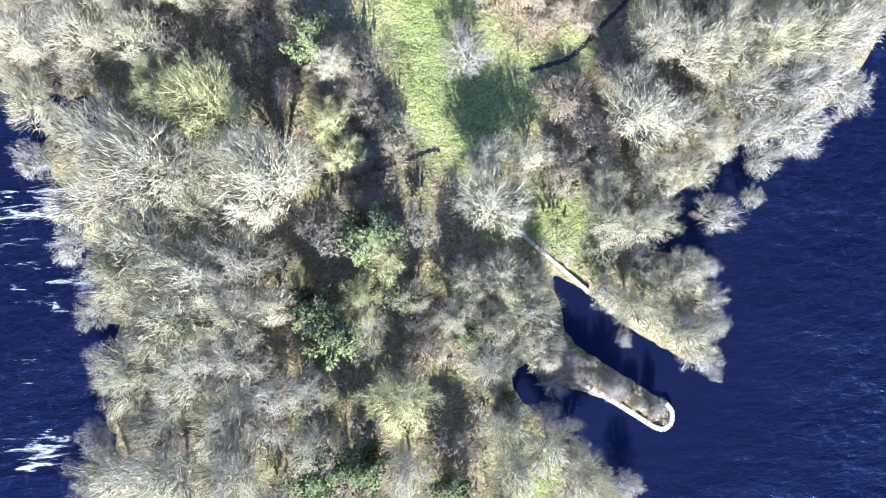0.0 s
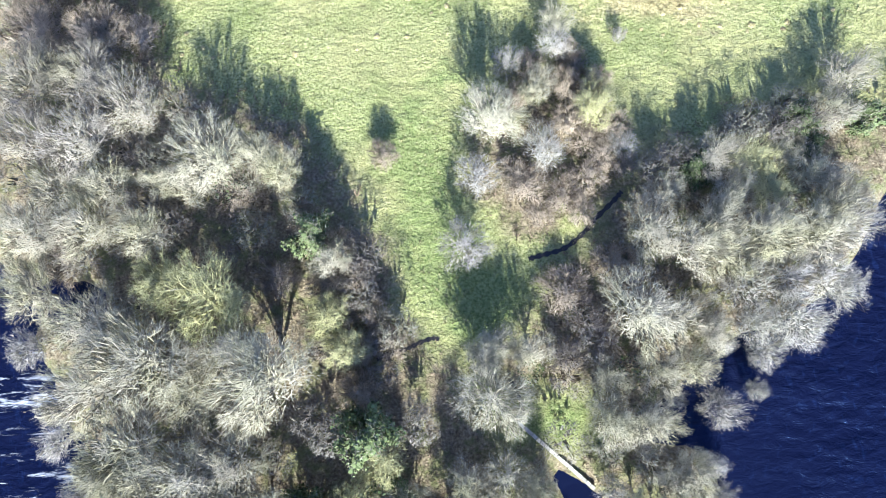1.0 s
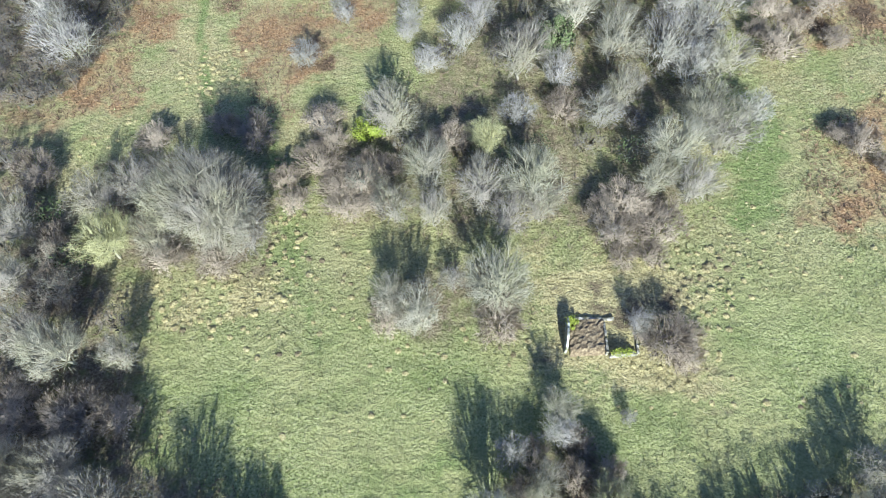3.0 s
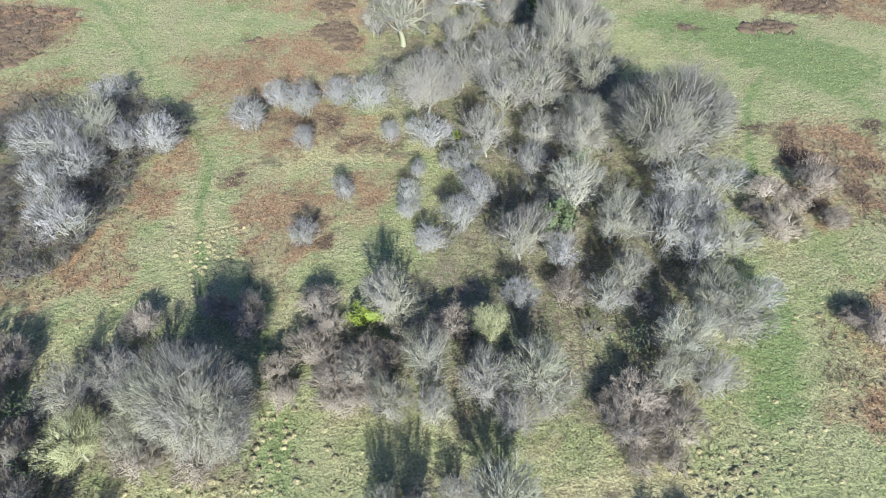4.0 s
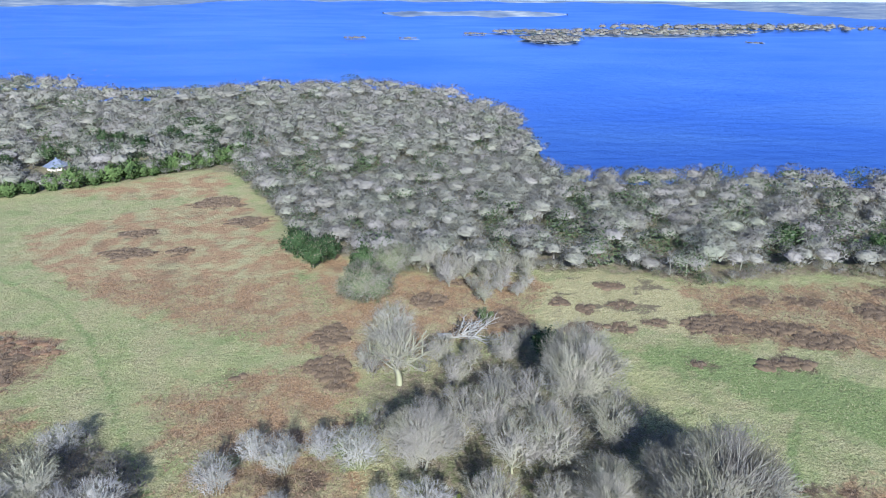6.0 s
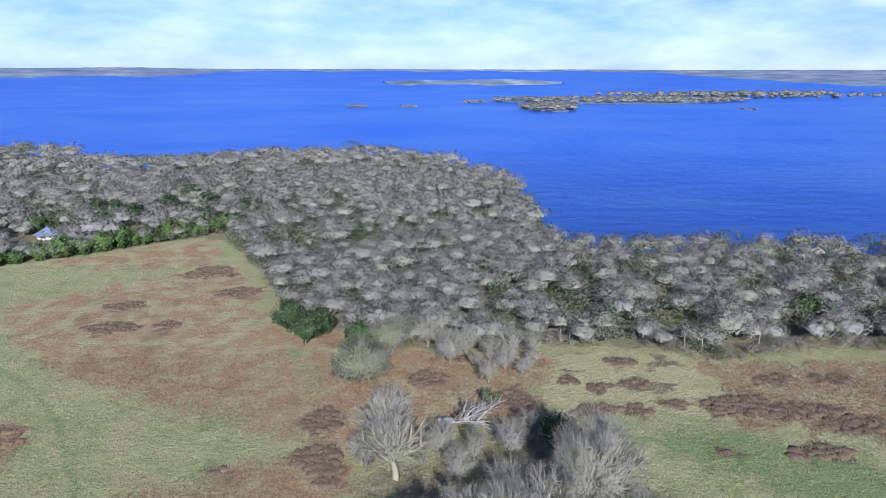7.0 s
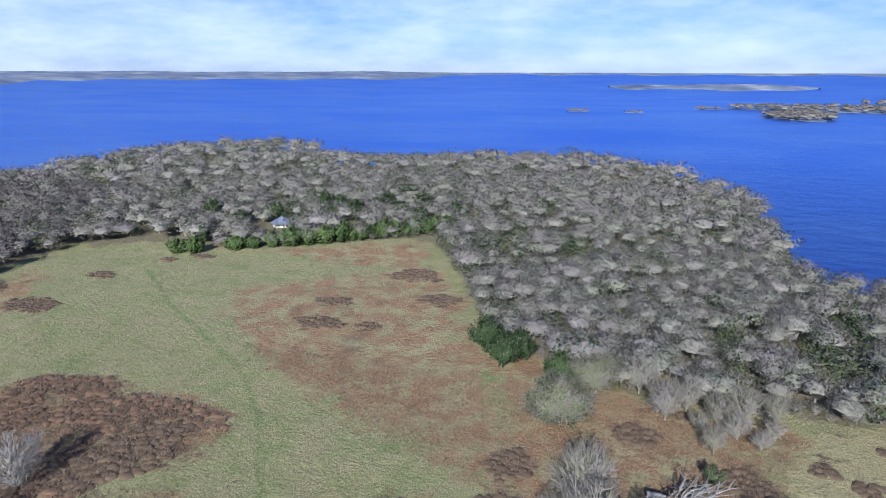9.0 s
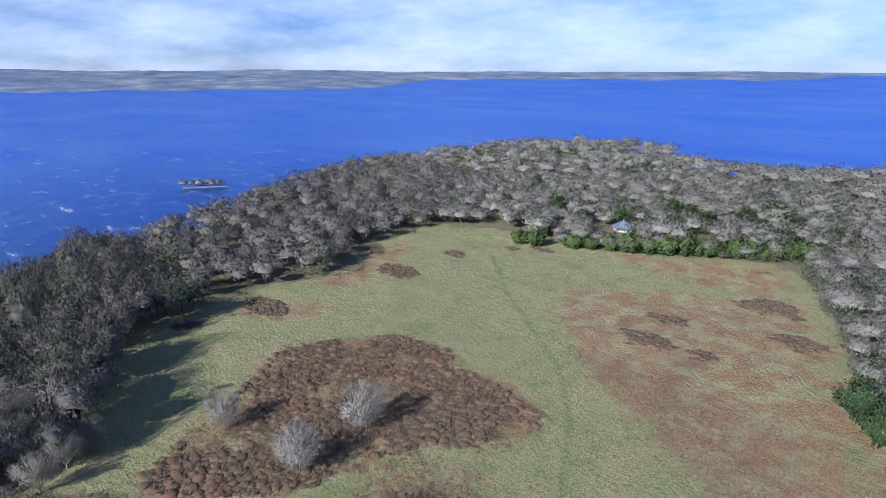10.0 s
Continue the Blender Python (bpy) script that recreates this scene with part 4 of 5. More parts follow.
IVY = [
    (-4, 2, 3.7, 8.8), (-26, 4, 4.2, 9.6), (-18, 6, 4.6, 10.4), (0, 26, 3.3, 8.1), (-22, 27, 4.7, 10.4), (-25, 32, 4.2, 9.7),
    (-15, 44, 5.1, 11.2), (-23, 76, 4.2, 9.7), (43, 85, 3.4, 8.3), (62, 93, 3.5, 8.4), (74, 93, 3.9, 9.2), (32, 201, 4.9, 10.8),
    (28, 327, 3.0, 6.0), (-16, 348, 12.6, 19.5), (-6, 371, 11.0, 18.0),
    (39, 256, 1.9, 6.5), (17, 245, 1.7, 4.5), (44, 227, 1.9, 6.0), (34, 206, 2.0, 5.5), (47, 206.5, 1.8, 6.0), (-10, 33, 3.0, 7.0), (6, 14, 2.6, 7.0), (64, 88, 3.0, 7.5),
]
SILVER_A = [
    (26, -1, 2.8, 5.5), (32, 12, 1.5, 3.5), (-35, 12, 4.3, 7.6), (24, 16, 2.1, 4.4), (14, 17, 2.9, 5.5), (42, 17, 1.5, 3.5),
    (-34, 18, 4.7, 8.3), (38, 21, 2.8, 5.5), (24, 32, 3.3, 6.2), (43, 44, 3.8, 6.9), (50, 47, 2.1, 4.4), (52, 53, 3.3, 6.2),
    (58, 56, 3.8, 6.9), (50, 58, 4.2, 7.6), (56, 59, 4.7, 8.2), (66, 63, 3.8, 6.9), (56, 65, 4.7, 8.2), (49, 65, 5.1, 8.9),
    (62, 66, 4.7, 8.2), (2, 74, 4.5, 7.6), (67, 74, 5.6, 9.6), (5, 86, 3.9, 7.1), (17, 90, 4.4, 7.9), (31, 90, 3.0, 5.7),
]
SILVER_B = [
    (12, 107, 3.1, 5.8), (20, 110, 3.6, 6.6), (33, 112, 1.5, 3.4), (38, 129, 2.7, 5.2), (4, 140, 2.8, 5.4), (73, 177, 5.0, 8.7),
    (40, 179, 5.0, 8.7), (21, 180, 4.4, 7.8), (63, 190, 5.8, 9.8), (32, 192, 4.7, 8.2), (57, 196, 7.1, 11.9), (2, 198, 4.2, 7.5),
    (-28, 202, 3.9, 7.0), (68, 203, 5.6, 9.7), (10, 204, 4.9, 8.6), (-84, 207, 7.2, 12.1), (-3, 209, 3.2, 6.0), (65, 212, 7.2, 12.0),
    (76, 213, 6.0, 10.2), (15, 213, 5.2, 9.0), (-2, 214, 3.7, 6.7), (-19, 217, 3.3, 6.2), (-93, 221, 6.6, 11.1), (30, 224, 4.9, 8.5),
]
SILVER_C = [
    (13, 224, 5.5, 9.5), (-0, 224, 2.8, 5.4), (8, 227, 2.6, 5.0), (-87, 228, 6.8, 11.4), (-95, 235, 8.4, 13.9), (4, 236, 5.9, 10.0),
    (-31, 237, 3.7, 6.7), (-79, 238, 5.1, 8.8), (-70, 238, 6.5, 11.0), (-104, 239, 5.8, 9.8), (-7, 239, 3.3, 6.1), (-185, 240, 5.7, 9.8),
    (-150, 247, 7.7, 12.7), (-47, 247, 5.8, 9.9), (-32, 253, 5.5, 9.5), (-13, 254, 6.4, 10.8), (-40, 257, 4.5, 8.0), (-23, 258, 4.9, 8.5),
    (-90, 262, 4.6, 8.0), (-156, 274, 8.1, 13.3),
]
SILVER_D = [
    (42, 30, 2.6, 4.6), (43, 25, 2.4, 4.2), (41, 19, 2.2, 4.0), (40.5, 35, 2.5, 4.6), (-64, 12, 3.0, 5.6), (-63, 24, 2.8, 5.0), (-64.5, 33, 3.0, 5.4), (-68, 45, 3.2, 5.6),
    (-73, 60, 3.0, 5.4), (-67, 1, 3.0, 5.2), (30, 39, 2.2, 4.0), (45, 55, 2.4, 4.4), (36, 46, 2.2, 4.0), (20, 20, 1.6, 3.0), (24, 14, 1.3, 2.4), (13, 12, 2.2, 4.4), (27, 24, 1.6, 3.2),
    (14, 21.5, 2.4, 4.4), (17, 20.3, 2.2, 4.0), (20.3, 17.6, 1.9, 3.4), (23.2, 16.6, 1.7, 3.0), (26.2, 14.8, 1.6, 2.8), (29, 12.6, 1.4, 2.5), (31.2, 11, 1.2, 2.2),
]
SILVER = SILVER_A + SILVER_B + SILVER_C + SILVER_D
GORSE = [
    (11.5, 239.6, 1.5, 2.6), (19, 21, 1.0, 1.4), (20.6, 19.6, 1.1, 1.5), (22, 18, 0.9, 1.2), (26, 130, 1.3, 2.3), (-12, 179, 3.8, 4.8),
]
EVERGREEN = [
    (-206, 566, 6.5, 13), (-190, 580, 7.5, 15), (-222, 592, 6, 15), (-160, 592, 7, 13), (-250, 566, 6, 12), (-150, 612, 8, 14),
    (-265, 500, 5, 11), (-120, 600, 6, 13), (-228, 566, 5, 9), (-245, 585, 6, 10), (-300, 560, 6, 13), (180, 392, 6, 12), (215, 380, 6, 11), (-18, 372, 6, 11),
    (-215, 604, 7, 13), (-180, 612, 7, 14), (-140, 578, 6, 12), (-266, 545, 6, 11), (-288, 520, 5, 11), (-172, 640, 8, 15),
    (46, 301, 5.9, 10.4), (-42, 382, 6.5, 12.0), (-36, 391, 6.0, 11.0), (-51, 394, 6.5, 12.5),
]


def bare(name, label, group, m_bark, m_twig, count, seed, **kw):
    cat = kw.pop("category", "tree")
    return [make_tree(name, label, cat, group, m_bark, m_twig, seed=seed + 7 * i, **kw) for i in range(count)]


def stature(x, y):
    """How tall the trees stand for their spread: drawn up in the close western wood, low along the eastern edge."""
    if -36 < x < -8 and 42 < y < 78:
        return 1.25
    return 0.68 if 38 < x < 76 and 78 < y < 103 else 1.0


def plant_all():
    # copies take the scale of the first, so every first is made at scale one and set last
    def run(protos, rows, r0, h0, seed):
        rs = random.Random(seed)
        firsts = {}
        for x, y, r, h in rows:
            r, h = (1.25 if x < -25 and y < 70 else 1.1) * r, 1.18 * h * stature(x, y)
            i = rs.randrange(len(protos))
            z = ground_at(x, y)
            q = rs.uniform(0.84, 1.18)
            sc = Matrix.Diagonal((r / r0 * q, r / r0 / q, h / h0 * rs.uniform(0.92, 1.1), 1))
            m = pose(x, y, max(z, -0.3) - 0.05, rs.uniform(-4, 4), rs.uniform(-4, 4), rs.uniform(0, 360)) @ sc
            if i in firsts:
                copy_thing(protos[i], m)
            else:
                firsts[i] = m
        for i, p in enumerate(protos):
            if i in firsts:
                p.matrix_basis = firsts[i]

    g = "bare trees of the shore woods"
    run(bare("bare_tree", "leafless beige-grey broadleaf tree with lichened fine twigs", g, M_BARK, M_TWIG_GREY, 4, 11,
             r=6.0, h=12.0, limbs=15, branches=6, twigs=7, fine=3, fuzz=4800, thick=0.074, low=0.22), [q for q in GREY if q[2] <= 8.5 and q[1] < 124 and not (q[0] < -48 and q[1] > 92)], 6.0, 12.0, 1)
    run(bare("wood_tree", "leafless mauve-grey tree of the middle wood with a dense crown", "bare trees of the middle wood", M_BARK, M_TWIG_MAUVE, 3, 241,
             r=6.0, h=12.0, limbs=15, branches=6, twigs=7, fine=3, fuzz=4600, thick=0.078, low=0.1, bole=0.1), [q for q in GREY if q[2] <= 8.5 and (q[1] >= 124 or (q[0] < -48 and q[1] > 92))], 6.0, 12.0, 1)
    run(bare("great_tree", "tall spreading leafless tree of the middle wood", "great bare trees", M_BARK, M_TWIG_DARK, 2, 31,
             r=10.5, h=18.0, limbs=22, branches=8, twigs=8, fine=4, fuzz=16000, thick=0.085, bole=0.16, low=0.14), [q for q in GREY + PALE if q[2] > 8.5], 10.5, 18.0, 9)
    run(bare("pale_tree", "leafless tree with pale whitish limbs showing", "pale-limbed trees", M_BARK_PALE, M_TWIG_PALE, 3, 51,
             r=6.0, h=12.0, limbs=15, branches=7, twigs=8, fine=4, fuzz=5000, girth=1.2, thick=0.06, bole=0.12, low=0.18), [q for q in PALE if q[2] <= 8.5], 6.0, 12.0, 2)
    run(bare("willow_bush", "round silver-grey leafless willow with dense twigs", "silver willows", M_BARK, M_TWIG_SILVER, 3, 81,
             r=4.0, h=7.2, limbs=16, branches=5, twigs=4, fine=3, fuzz=3500, stems=9, thick=0.064, low=0.12, girth=0.6), SILVER, 4.0, 7.2, 3)
    run(bare("scrub_bush", "low tangled brown thorn scrub without leaves", "brown scrub", M_BARK_BROWN, M_TWIG_BROWN, 3, 111, category="bush",
             r=4.0, h=4.1, limbs=18, branches=5, twigs=6, fine=3, fuzz=3000, stems=9, thick=0.08, low=0.08, girth=0.6), SCRUB, 4.0, 4.1, 4)
    run(bare("olive_tree_crown", "leafless tree with yellow-green lichened twigs", "lichened trees", M_BARK, M_TWIG_OLIVE, 2, 141,
             r=5.0, h=9.0, limbs=13, branches=6, twigs=8, fine=5, fuzz=5000, thick=0.065), OLIVE, 5.0, 9.0, 5)
    run(bare("ivy_tree", "bare tree clad in dark green ivy", "ivy-clad trees", M_BARK, M_TWIG_GREY, 2, 171, m_leaf=M_IVY, leaf_share=0.8, leaf_per=17, leaf_size=0.3, bole=0.15, low=0.14,
             r=5.0, h=11.0, limbs=11, branches=6, twigs=5, fine=3, fuzz=900, thick=0.06), [q for q in IVY if q[2] < 8], 5.0, 11.0, 6)
    run(bare("old_ivy_tree", "wide old bare tree with thin grey-green ivy", "ivy-clad trees", M_BARK, M_TWIG_DARK, 2, 181, m_leaf=M_IVY, leaf_share=0.6, leaf_per=26, leaf_size=0.26, bole=0.12, low=0.06,
             r=9.0, h=17.0, limbs=20, branches=9, twigs=8, fine=4, fuzz=14000, thick=0.09), [(q[0], q[1], 0.85 * q[2], 0.8 * q[3]) for q in IVY if q[2] >= 8], 9.0, 17.0, 6)
    run(bare("evergreen_tree", "dark green holm oak with dense leaves", "evergreen trees", M_BARK_BROWN, M_TWIG_BROWN, 2, 201, m_leaf=M_EVERGREEN, leaf_per=18,
             leaf_name="leaves", leaf_size=0.36, r=6.0, h=10.6, limbs=10, branches=6, twigs=4, fine=2, low=0.12), EVERGREEN, 6.0, 10.6, 7)
    run(bare("gorse_bush", "bright yellow-green gorse bush", "gorse bushes", M_BARK_BROWN, M_TWIG_OLIVE, 1, 221, category="bush", m_leaf=M_GORSE, leaf_per=24,
             leaf_name="leaves", leaf_size=0.14, r=3.0, h=4.0, limbs=10, branches=5, twigs=4, fine=2, stems=8, low=0.08), GORSE, 3.0, 4.0, 8)


plant_all()
# the tall oak at the edge of the middle wood
oak = make_tree("oak_tree", "tall old oak with pale mossy limbs and a wide bare crown", "tree", "", M_BARK, M_TWIG_DARK,
                seed=305, r=11.5, h=22.0, limbs=18, branches=9, twigs=6, fine=2, fuzz=2800, bole=0.3, girth=2.2, thick=0.085, low=0.16)
oak.matrix_basis = pose(-3, 290, 1.2, 0, 0, 40)


# ---- woodland in the distance, one mesh a wood ----
def far_tree(seed, leafy=False, sprays=430, width=0.06, core=0.58):
    """One unit crown, radius 1 and height 2, of coarse boughs and sprays."""
    rs = np.random.RandomState(seed)
    if leafy:
        n = 300
        d = unit(rs.normal(size=(n, 3)))
        c = d * np.array([0.9, 0.9, 0.85]) * rs.uniform(0.55, 1, (n, 1)) ** 0.5 + np.array([0, 0, 1.1])
        v, t = leaves(c, 0.06, 0.075, rs, 1)
        return (v, *puffed(v, t, (0, 0, 0.7), 0.7))
    big, small, st, way, wd, rs = grow(seed, 1.0, 2.0, 6, 3, 1, 1, bole=0.2, girth=0.17, low=0.2)
    v1, t1 = tubes([(p[[0, 2, 5]], q[[0, 2, 5]]) for p, q in big[1:]] + [(big[0][0][[0, 4]], big[0][1][[0, 4]])], 3)
    # the crown is a dozen rounded bunches of sprays, each lit as a bunch
    m = 17
    up = 1 - (np.arange(m) + 0.5) / m * 1.5
    turn = np.arange(m) * 2.399 + rs.uniform(-0.4, 0.4, m)
    flat = np.sqrt(np.clip(1 - up ** 2, 0, 1))
    bunch = np.stack([np.cos(turn) * flat * 0.66, np.sin(turn) * flat * 0.66, 1.24 + 0.46 * up], 1) * rs.uniform(0.86, 1.1, (m, 1))
    reach = rs.uniform(0.3, 0.46, m)
    n = sprays
    own = rs.randint(0, m, n)
    d = unit(rs.normal(size=(n, 3)) + unit(bunch[own] - np.array([0, 0, 0.9])) * 0.9)
    at = bunch[own] + d * (reach[own] * rs.uniform(0.2, 1.0, n) ** 0.5)[:, None] * np.array([1, 1, 0.85])
    way = unit(0.5 * d + rs.normal(size=(n, 3)) * 0.6 + np.array([0, 0, 0.25])) * rs.uniform(0.1, 0.22, n)[:, None]
    v2, t2 = slivers(at - way * 0.5, way, np.full(n, width) * rs.uniform(0.6, 1.3, n), rs, unit(d + 0.8 * unit(at - np.array([0, 0, 0.5]))))
    n2 = unit(0.55 * np.repeat(d, 3, 0) + 0.8 * unit(v2 - np.array([0, 0, 0.5])))
    # the dense twigs within: an uneven dome, hidden among the sprays
    q, w = np.meshgrid(np.linspace(0.0, 1.75, 7), np.arange(12) * 2 * math.pi / 12, indexing="ij")
    dome = np.stack([np.sin(q) * np.cos(w), np.sin(q) * np.sin(w), np.cos(q)], -1).reshape(-1, 3)
    far = np.max(np.einsum("ij,kj->ik", dome, unit(bunch - np.array([0, 0, 1.1]))), axis=1)
    v5 = dome * (np.array([1.0, 1.0, 0.66]) * (core * (0.7 + 0.3 * far ** 3) * rs.uniform(0.84, 1.16, len(dome)))[:, None]) + np.array([0, 0, 1.0])
    gi, gj = np.meshgrid(np.arange(6), np.arange(12), indexing="ij")
    a5, b5 = (gi * 12 + gj).ravel(), (gi * 12 + (gj + 1) % 12).ravel()
    t5 = np.concatenate([np.stack([a5, a5 + 12, b5 + 12], 1), np.stack([a5, b5 + 12, b5], 1)])
    base = np.array([p[0] for p, _ in small])
    ends = np.array([p[-1] for p, _ in small])
    v3, t3 = slivers(base, ends - base, np.full(len(base), 0.03), rs)
    # coarse inner slivers added to block light through the crown
    n = 16
    d = unit(rs.normal(size=(n, 3)))
    at = d * rs.uniform(0.1, 0.5, (n, 1)) + np.array([0, 0, 0.75])
    way = unit(d * 0.5 + np.array([0, 0, 0.8])) * rs.uniform(0.3, 0.5, (n, 1))
    v4, t4 = slivers(at, way, np.full(n, 0.15), rs)
    k1, k2, k3 = len(v1), len(v1) + len(v2), len(v1) + len(v2) + len(v3)
    v = np.concatenate([v1, v2, v3, v4, v5] if core else [v1, v2, v3, v4])
    t5 = t5 + k3 + len(v4)
    t, nn = puffed(v, np.concatenate([t1, t2 + k1, t3 + k2, t4 + k3, t5] if core else [t1, t2 + k1, t3 + k2, t4 + k3]), (0, 0, 0.55), 0.4)
    nn[k1:k2] = n2
    nn = unit(nn + rs.normal(size=nn.shape) * 0.28)
    return v, t, nn


FAR_BARE = [far_tree(400 + i, False, 360, 0.061) for i in range(6)]
EDGE_BARE = [far_tree(440 + i, False, 900, 0.031) for i in range(6)]
COARSE_BARE = [far_tree(450 + i, False, 170, 0.1) for i in range(4)]
FAR_LEAFY = [far_tree(430 + i, True) for i in range(3)]
NEAR_BARE = [far_tree(460 + i, False, 800, 0.02, 0) for i in range(4)]
TINY = [far_tree(480 + i, False, 60, 0.15, 0.75) for i in range(3)]


def woodland(name, label, spots, seed, green=0.08, bare_kinds=None, tones=(0.22, 1.0)):
    rs = np.random.RandomState(seed)
    bare_kinds = bare_kinds or FAR_BARE
    vs, ts, ns, tone, base = [], [], [], [], 0
    for x, y, z, r, h in spots:
        leafy = rs.rand() < green
        v, t, nn = (FAR_LEAFY if leafy else bare_kinds)[rs.randint(3 if leafy else len(bare_kinds))]
        a = rs.uniform(0, 6.283)
        c, s = math.cos(a), math.sin(a)
        w = np.stack([(v[:, 0] * c - v[:, 1] * s) * r + x, (v[:, 0] * s + v[:, 1] * c) * r + y, v[:, 2] * h / 2 + z], 1)
        vs.append(w)
        ns.append(np.stack([nn[:, 0] * c - nn[:, 1] * s, nn[:, 0] * s + nn[:, 1] * c, nn[:, 2]], 1))
        ts.append(t + base)
        tone.append(np.full(len(v), rs.uniform(0.0, 0.06) if leafy else rs.uniform(*tones)))
        base += len(v)
    me = mesh_of(name, np.concatenate(vs), np.concatenate(ts), M_WOODLAND, np.concatenate(tone), np.concatenate(ns))
    return tagged(new(name, me), label, "woodland", kind="stuff")


def scatter(outline, gap, seed, margin=0.0, also=None):
    """Uneven rows of places within an outline."""
    rs = np.random.RandomState(seed)
    o = np.asarray(outline, float)
    gx, gy = np.meshgrid(np.arange(o[:, 0].min(), o[:, 0].max(), gap), np.arange(o[:, 1].min(), o[:, 1].max(), gap))
    x = gx.ravel() + rs.uniform(-0.45, 0.45, gx.size) * gap
    y = gy.ravel() + rs.uniform(-0.45, 0.45, gx.size) * gap
    ok = (inside(o, x, y) > margin) & (inside(LAND, x, y) > 1.8)
    if also is not None:
        ok &= also(x, y)
    return x[ok], y[ok], rs


def wood_spots(outline, gap, seed, r, h, also=None, margin=2.0):
    x, y, rs = scatter(outline, gap, seed, margin, also)
    z = height(x, y)
    k = rs.uniform(0.65, 1.25, len(x))
    return [(a, b, c, r * q, h * (0.55 + 0.45 * q) * rs.uniform(0.8, 1.25)) for a, b, c, q in zip(x, y, z, k)]


def band(lo, hi):
    return lambda x, y: (np.hypot(x + 20, y - 170) > lo) & (np.hypot(x + 20, y - 170) <= hi) & ~((np.abs(x + 236) < 15) & (np.abs(y - 545) < 17)) & ~((np.abs(x + 226) < 12) & (np.abs(y - 526) < 14))


woodland("woodland_north", "grey-brown leafless broadleaf wood with ivy and some evergreens",
         wood_spots(WOOD_N, 10.6, 501, 8.6, 12.5, band(0, 400)), 510, 0.22, EDGE_BARE, (0.40, 0.84))
woodland("woodland_point", "grey leafless wood running out to the point", wood_spots(WOOD_N, 12.4, 502, 10.0, 13.8, band(400, 620)), 511, 0.15, None, (0.40, 0.84))
woodland("woodland_far_point", "distant grey leafless wood on the point", wood_spots(WOOD_N, 20.0, 503, 13.0, 15.5, band(620, 1400)), 512, 0.13, COARSE_BARE, (0.40, 0.80))
woodland("wood_edge", "dark brown thorn and ivy at the foot of the wood",
         wood_spots(WOOD_N, 5.0, 504, 3.2, 4.6, lambda x, y: (inside(WOOD_N, x, y) < 9) & (np.hypot(x, y - 330) < 260), 0.5), 513, 0.22, NEAR_BARE[:2], (0.3, 0.6))
woodland("woodland_west", "grey-brown leafless wood along the western shore", wood_spots(WOOD_W, 12.0, 521, 8.6, 15.0, lambda x, y: y > 268), 522, 0.1, None, (0.16, 0.42))
# mauve-brown wood with tones lowered to put its shade into the colour
woodland("woodland_hollow", "tall mauve-brown leafless trees shading the field, their own shade in the tone", wood_spots(WOOD_W, 8.6, 523, 7.4, 21, lambda x, y: (y <= 268) & (x < -150), -4.0), 524, 0.06, EDGE_BARE, (0.09, 0.18))
SET = np.array([(x, y, r) for x, y, r, h in GREY + PALE + OLIVE + IVY + SILVER + EVERGREEN] + [(-3, 290, 9)])


def gaps(x, y):
    """Where no single tree stands."""
    return np.min(np.hypot(x[:, None] - SET[None, :, 0], y[:, None] - SET[None, :, 1]) - 0.75 * SET[None, :, 2], axis=1) > 0


for _o, _n, _gap in ((WOOD_SW, "woodland_south", 9.0), (WOOD_SE, "woodland_shore", 7.0), (WOOD_MID, "woodland_middle", 13.0)):
    woodland(_n, "grey-brown leafless young trees filling the wood", wood_spots(_o, _gap, 531, 3.6, 8.0, lambda x, y: gaps(x, y) & (y > -40), 2.5), 532, 0.05, NEAR_BARE, (0.2, 0.8))
woodland("thicket", "low mauve-brown thorn thicket round the western clump", wood_spots(CLUMP_W, 4.8, 535, 3.5, 5.0, None, 1.0), 536, 0.02, NEAR_BARE, (0.14, 0.34))


# ---- undergrowth, bracken and tussocks ----
def tufts(name, label, category, x, y, mat, blades, tall, wide, lean, seed):
    rs = np.random.RandomState(seed)
    n = len(x)
    z = height(x, y)
    c = np.repeat(np.stack([x, y, z], 1), blades, 0)
    k = len(c)
    size = np.repeat(rs.uniform(0.6, 1.3, n), blades) * rs.uniform(0.7, 1.2, k)
    a = rs.uniform(0, 6.283, k)
    tilt = rs.uniform(0.15, 1.0, k) * lean
    way = np.stack([np.cos(a) * tilt, np.sin(a) * tilt, np.ones(k)], 1)
    way = unit(way) * (tall * size)[:, None]
    c = c + np.stack([np.cos(a), np.sin(a), np.zeros(k)], 1) * (0.25 * tall * size * rs.rand(k))[:, None] - np.array([0, 0, 0.08])
    v, t = slivers(c, way, wide * size, rs)
    return tagged(new(name, mesh_of(name, v, t, mat)), label, category, kind="stuff")


M_TUFT = foliage("grass_tussocks", (0.13, 0.135, 0.05), (0.50, 0.46, 0.26), 0.9)
M_FROND = foliage("bracken_fronds", (0.09, 0.06, 0.04), (0.36, 0.25, 0.15), 0.9)
M_BRAMBLE = foliage("bramble_stems", (0.08, 0.058, 0.042), (0.28, 0.21, 0.145), 0.9)


def near_view(x, y):
    return (y > -12) & (y < 372) & (np.abs(x + 20) < 78 + 0.42 * np.clip(y, 0, 400))


def open_ground(x, y):
    return near_view(x, y) & (wood_depth(x, y) < 1) & (most(BRACKEN, x, y) < 1) & (inside(LAND, x, y) > 1.5)


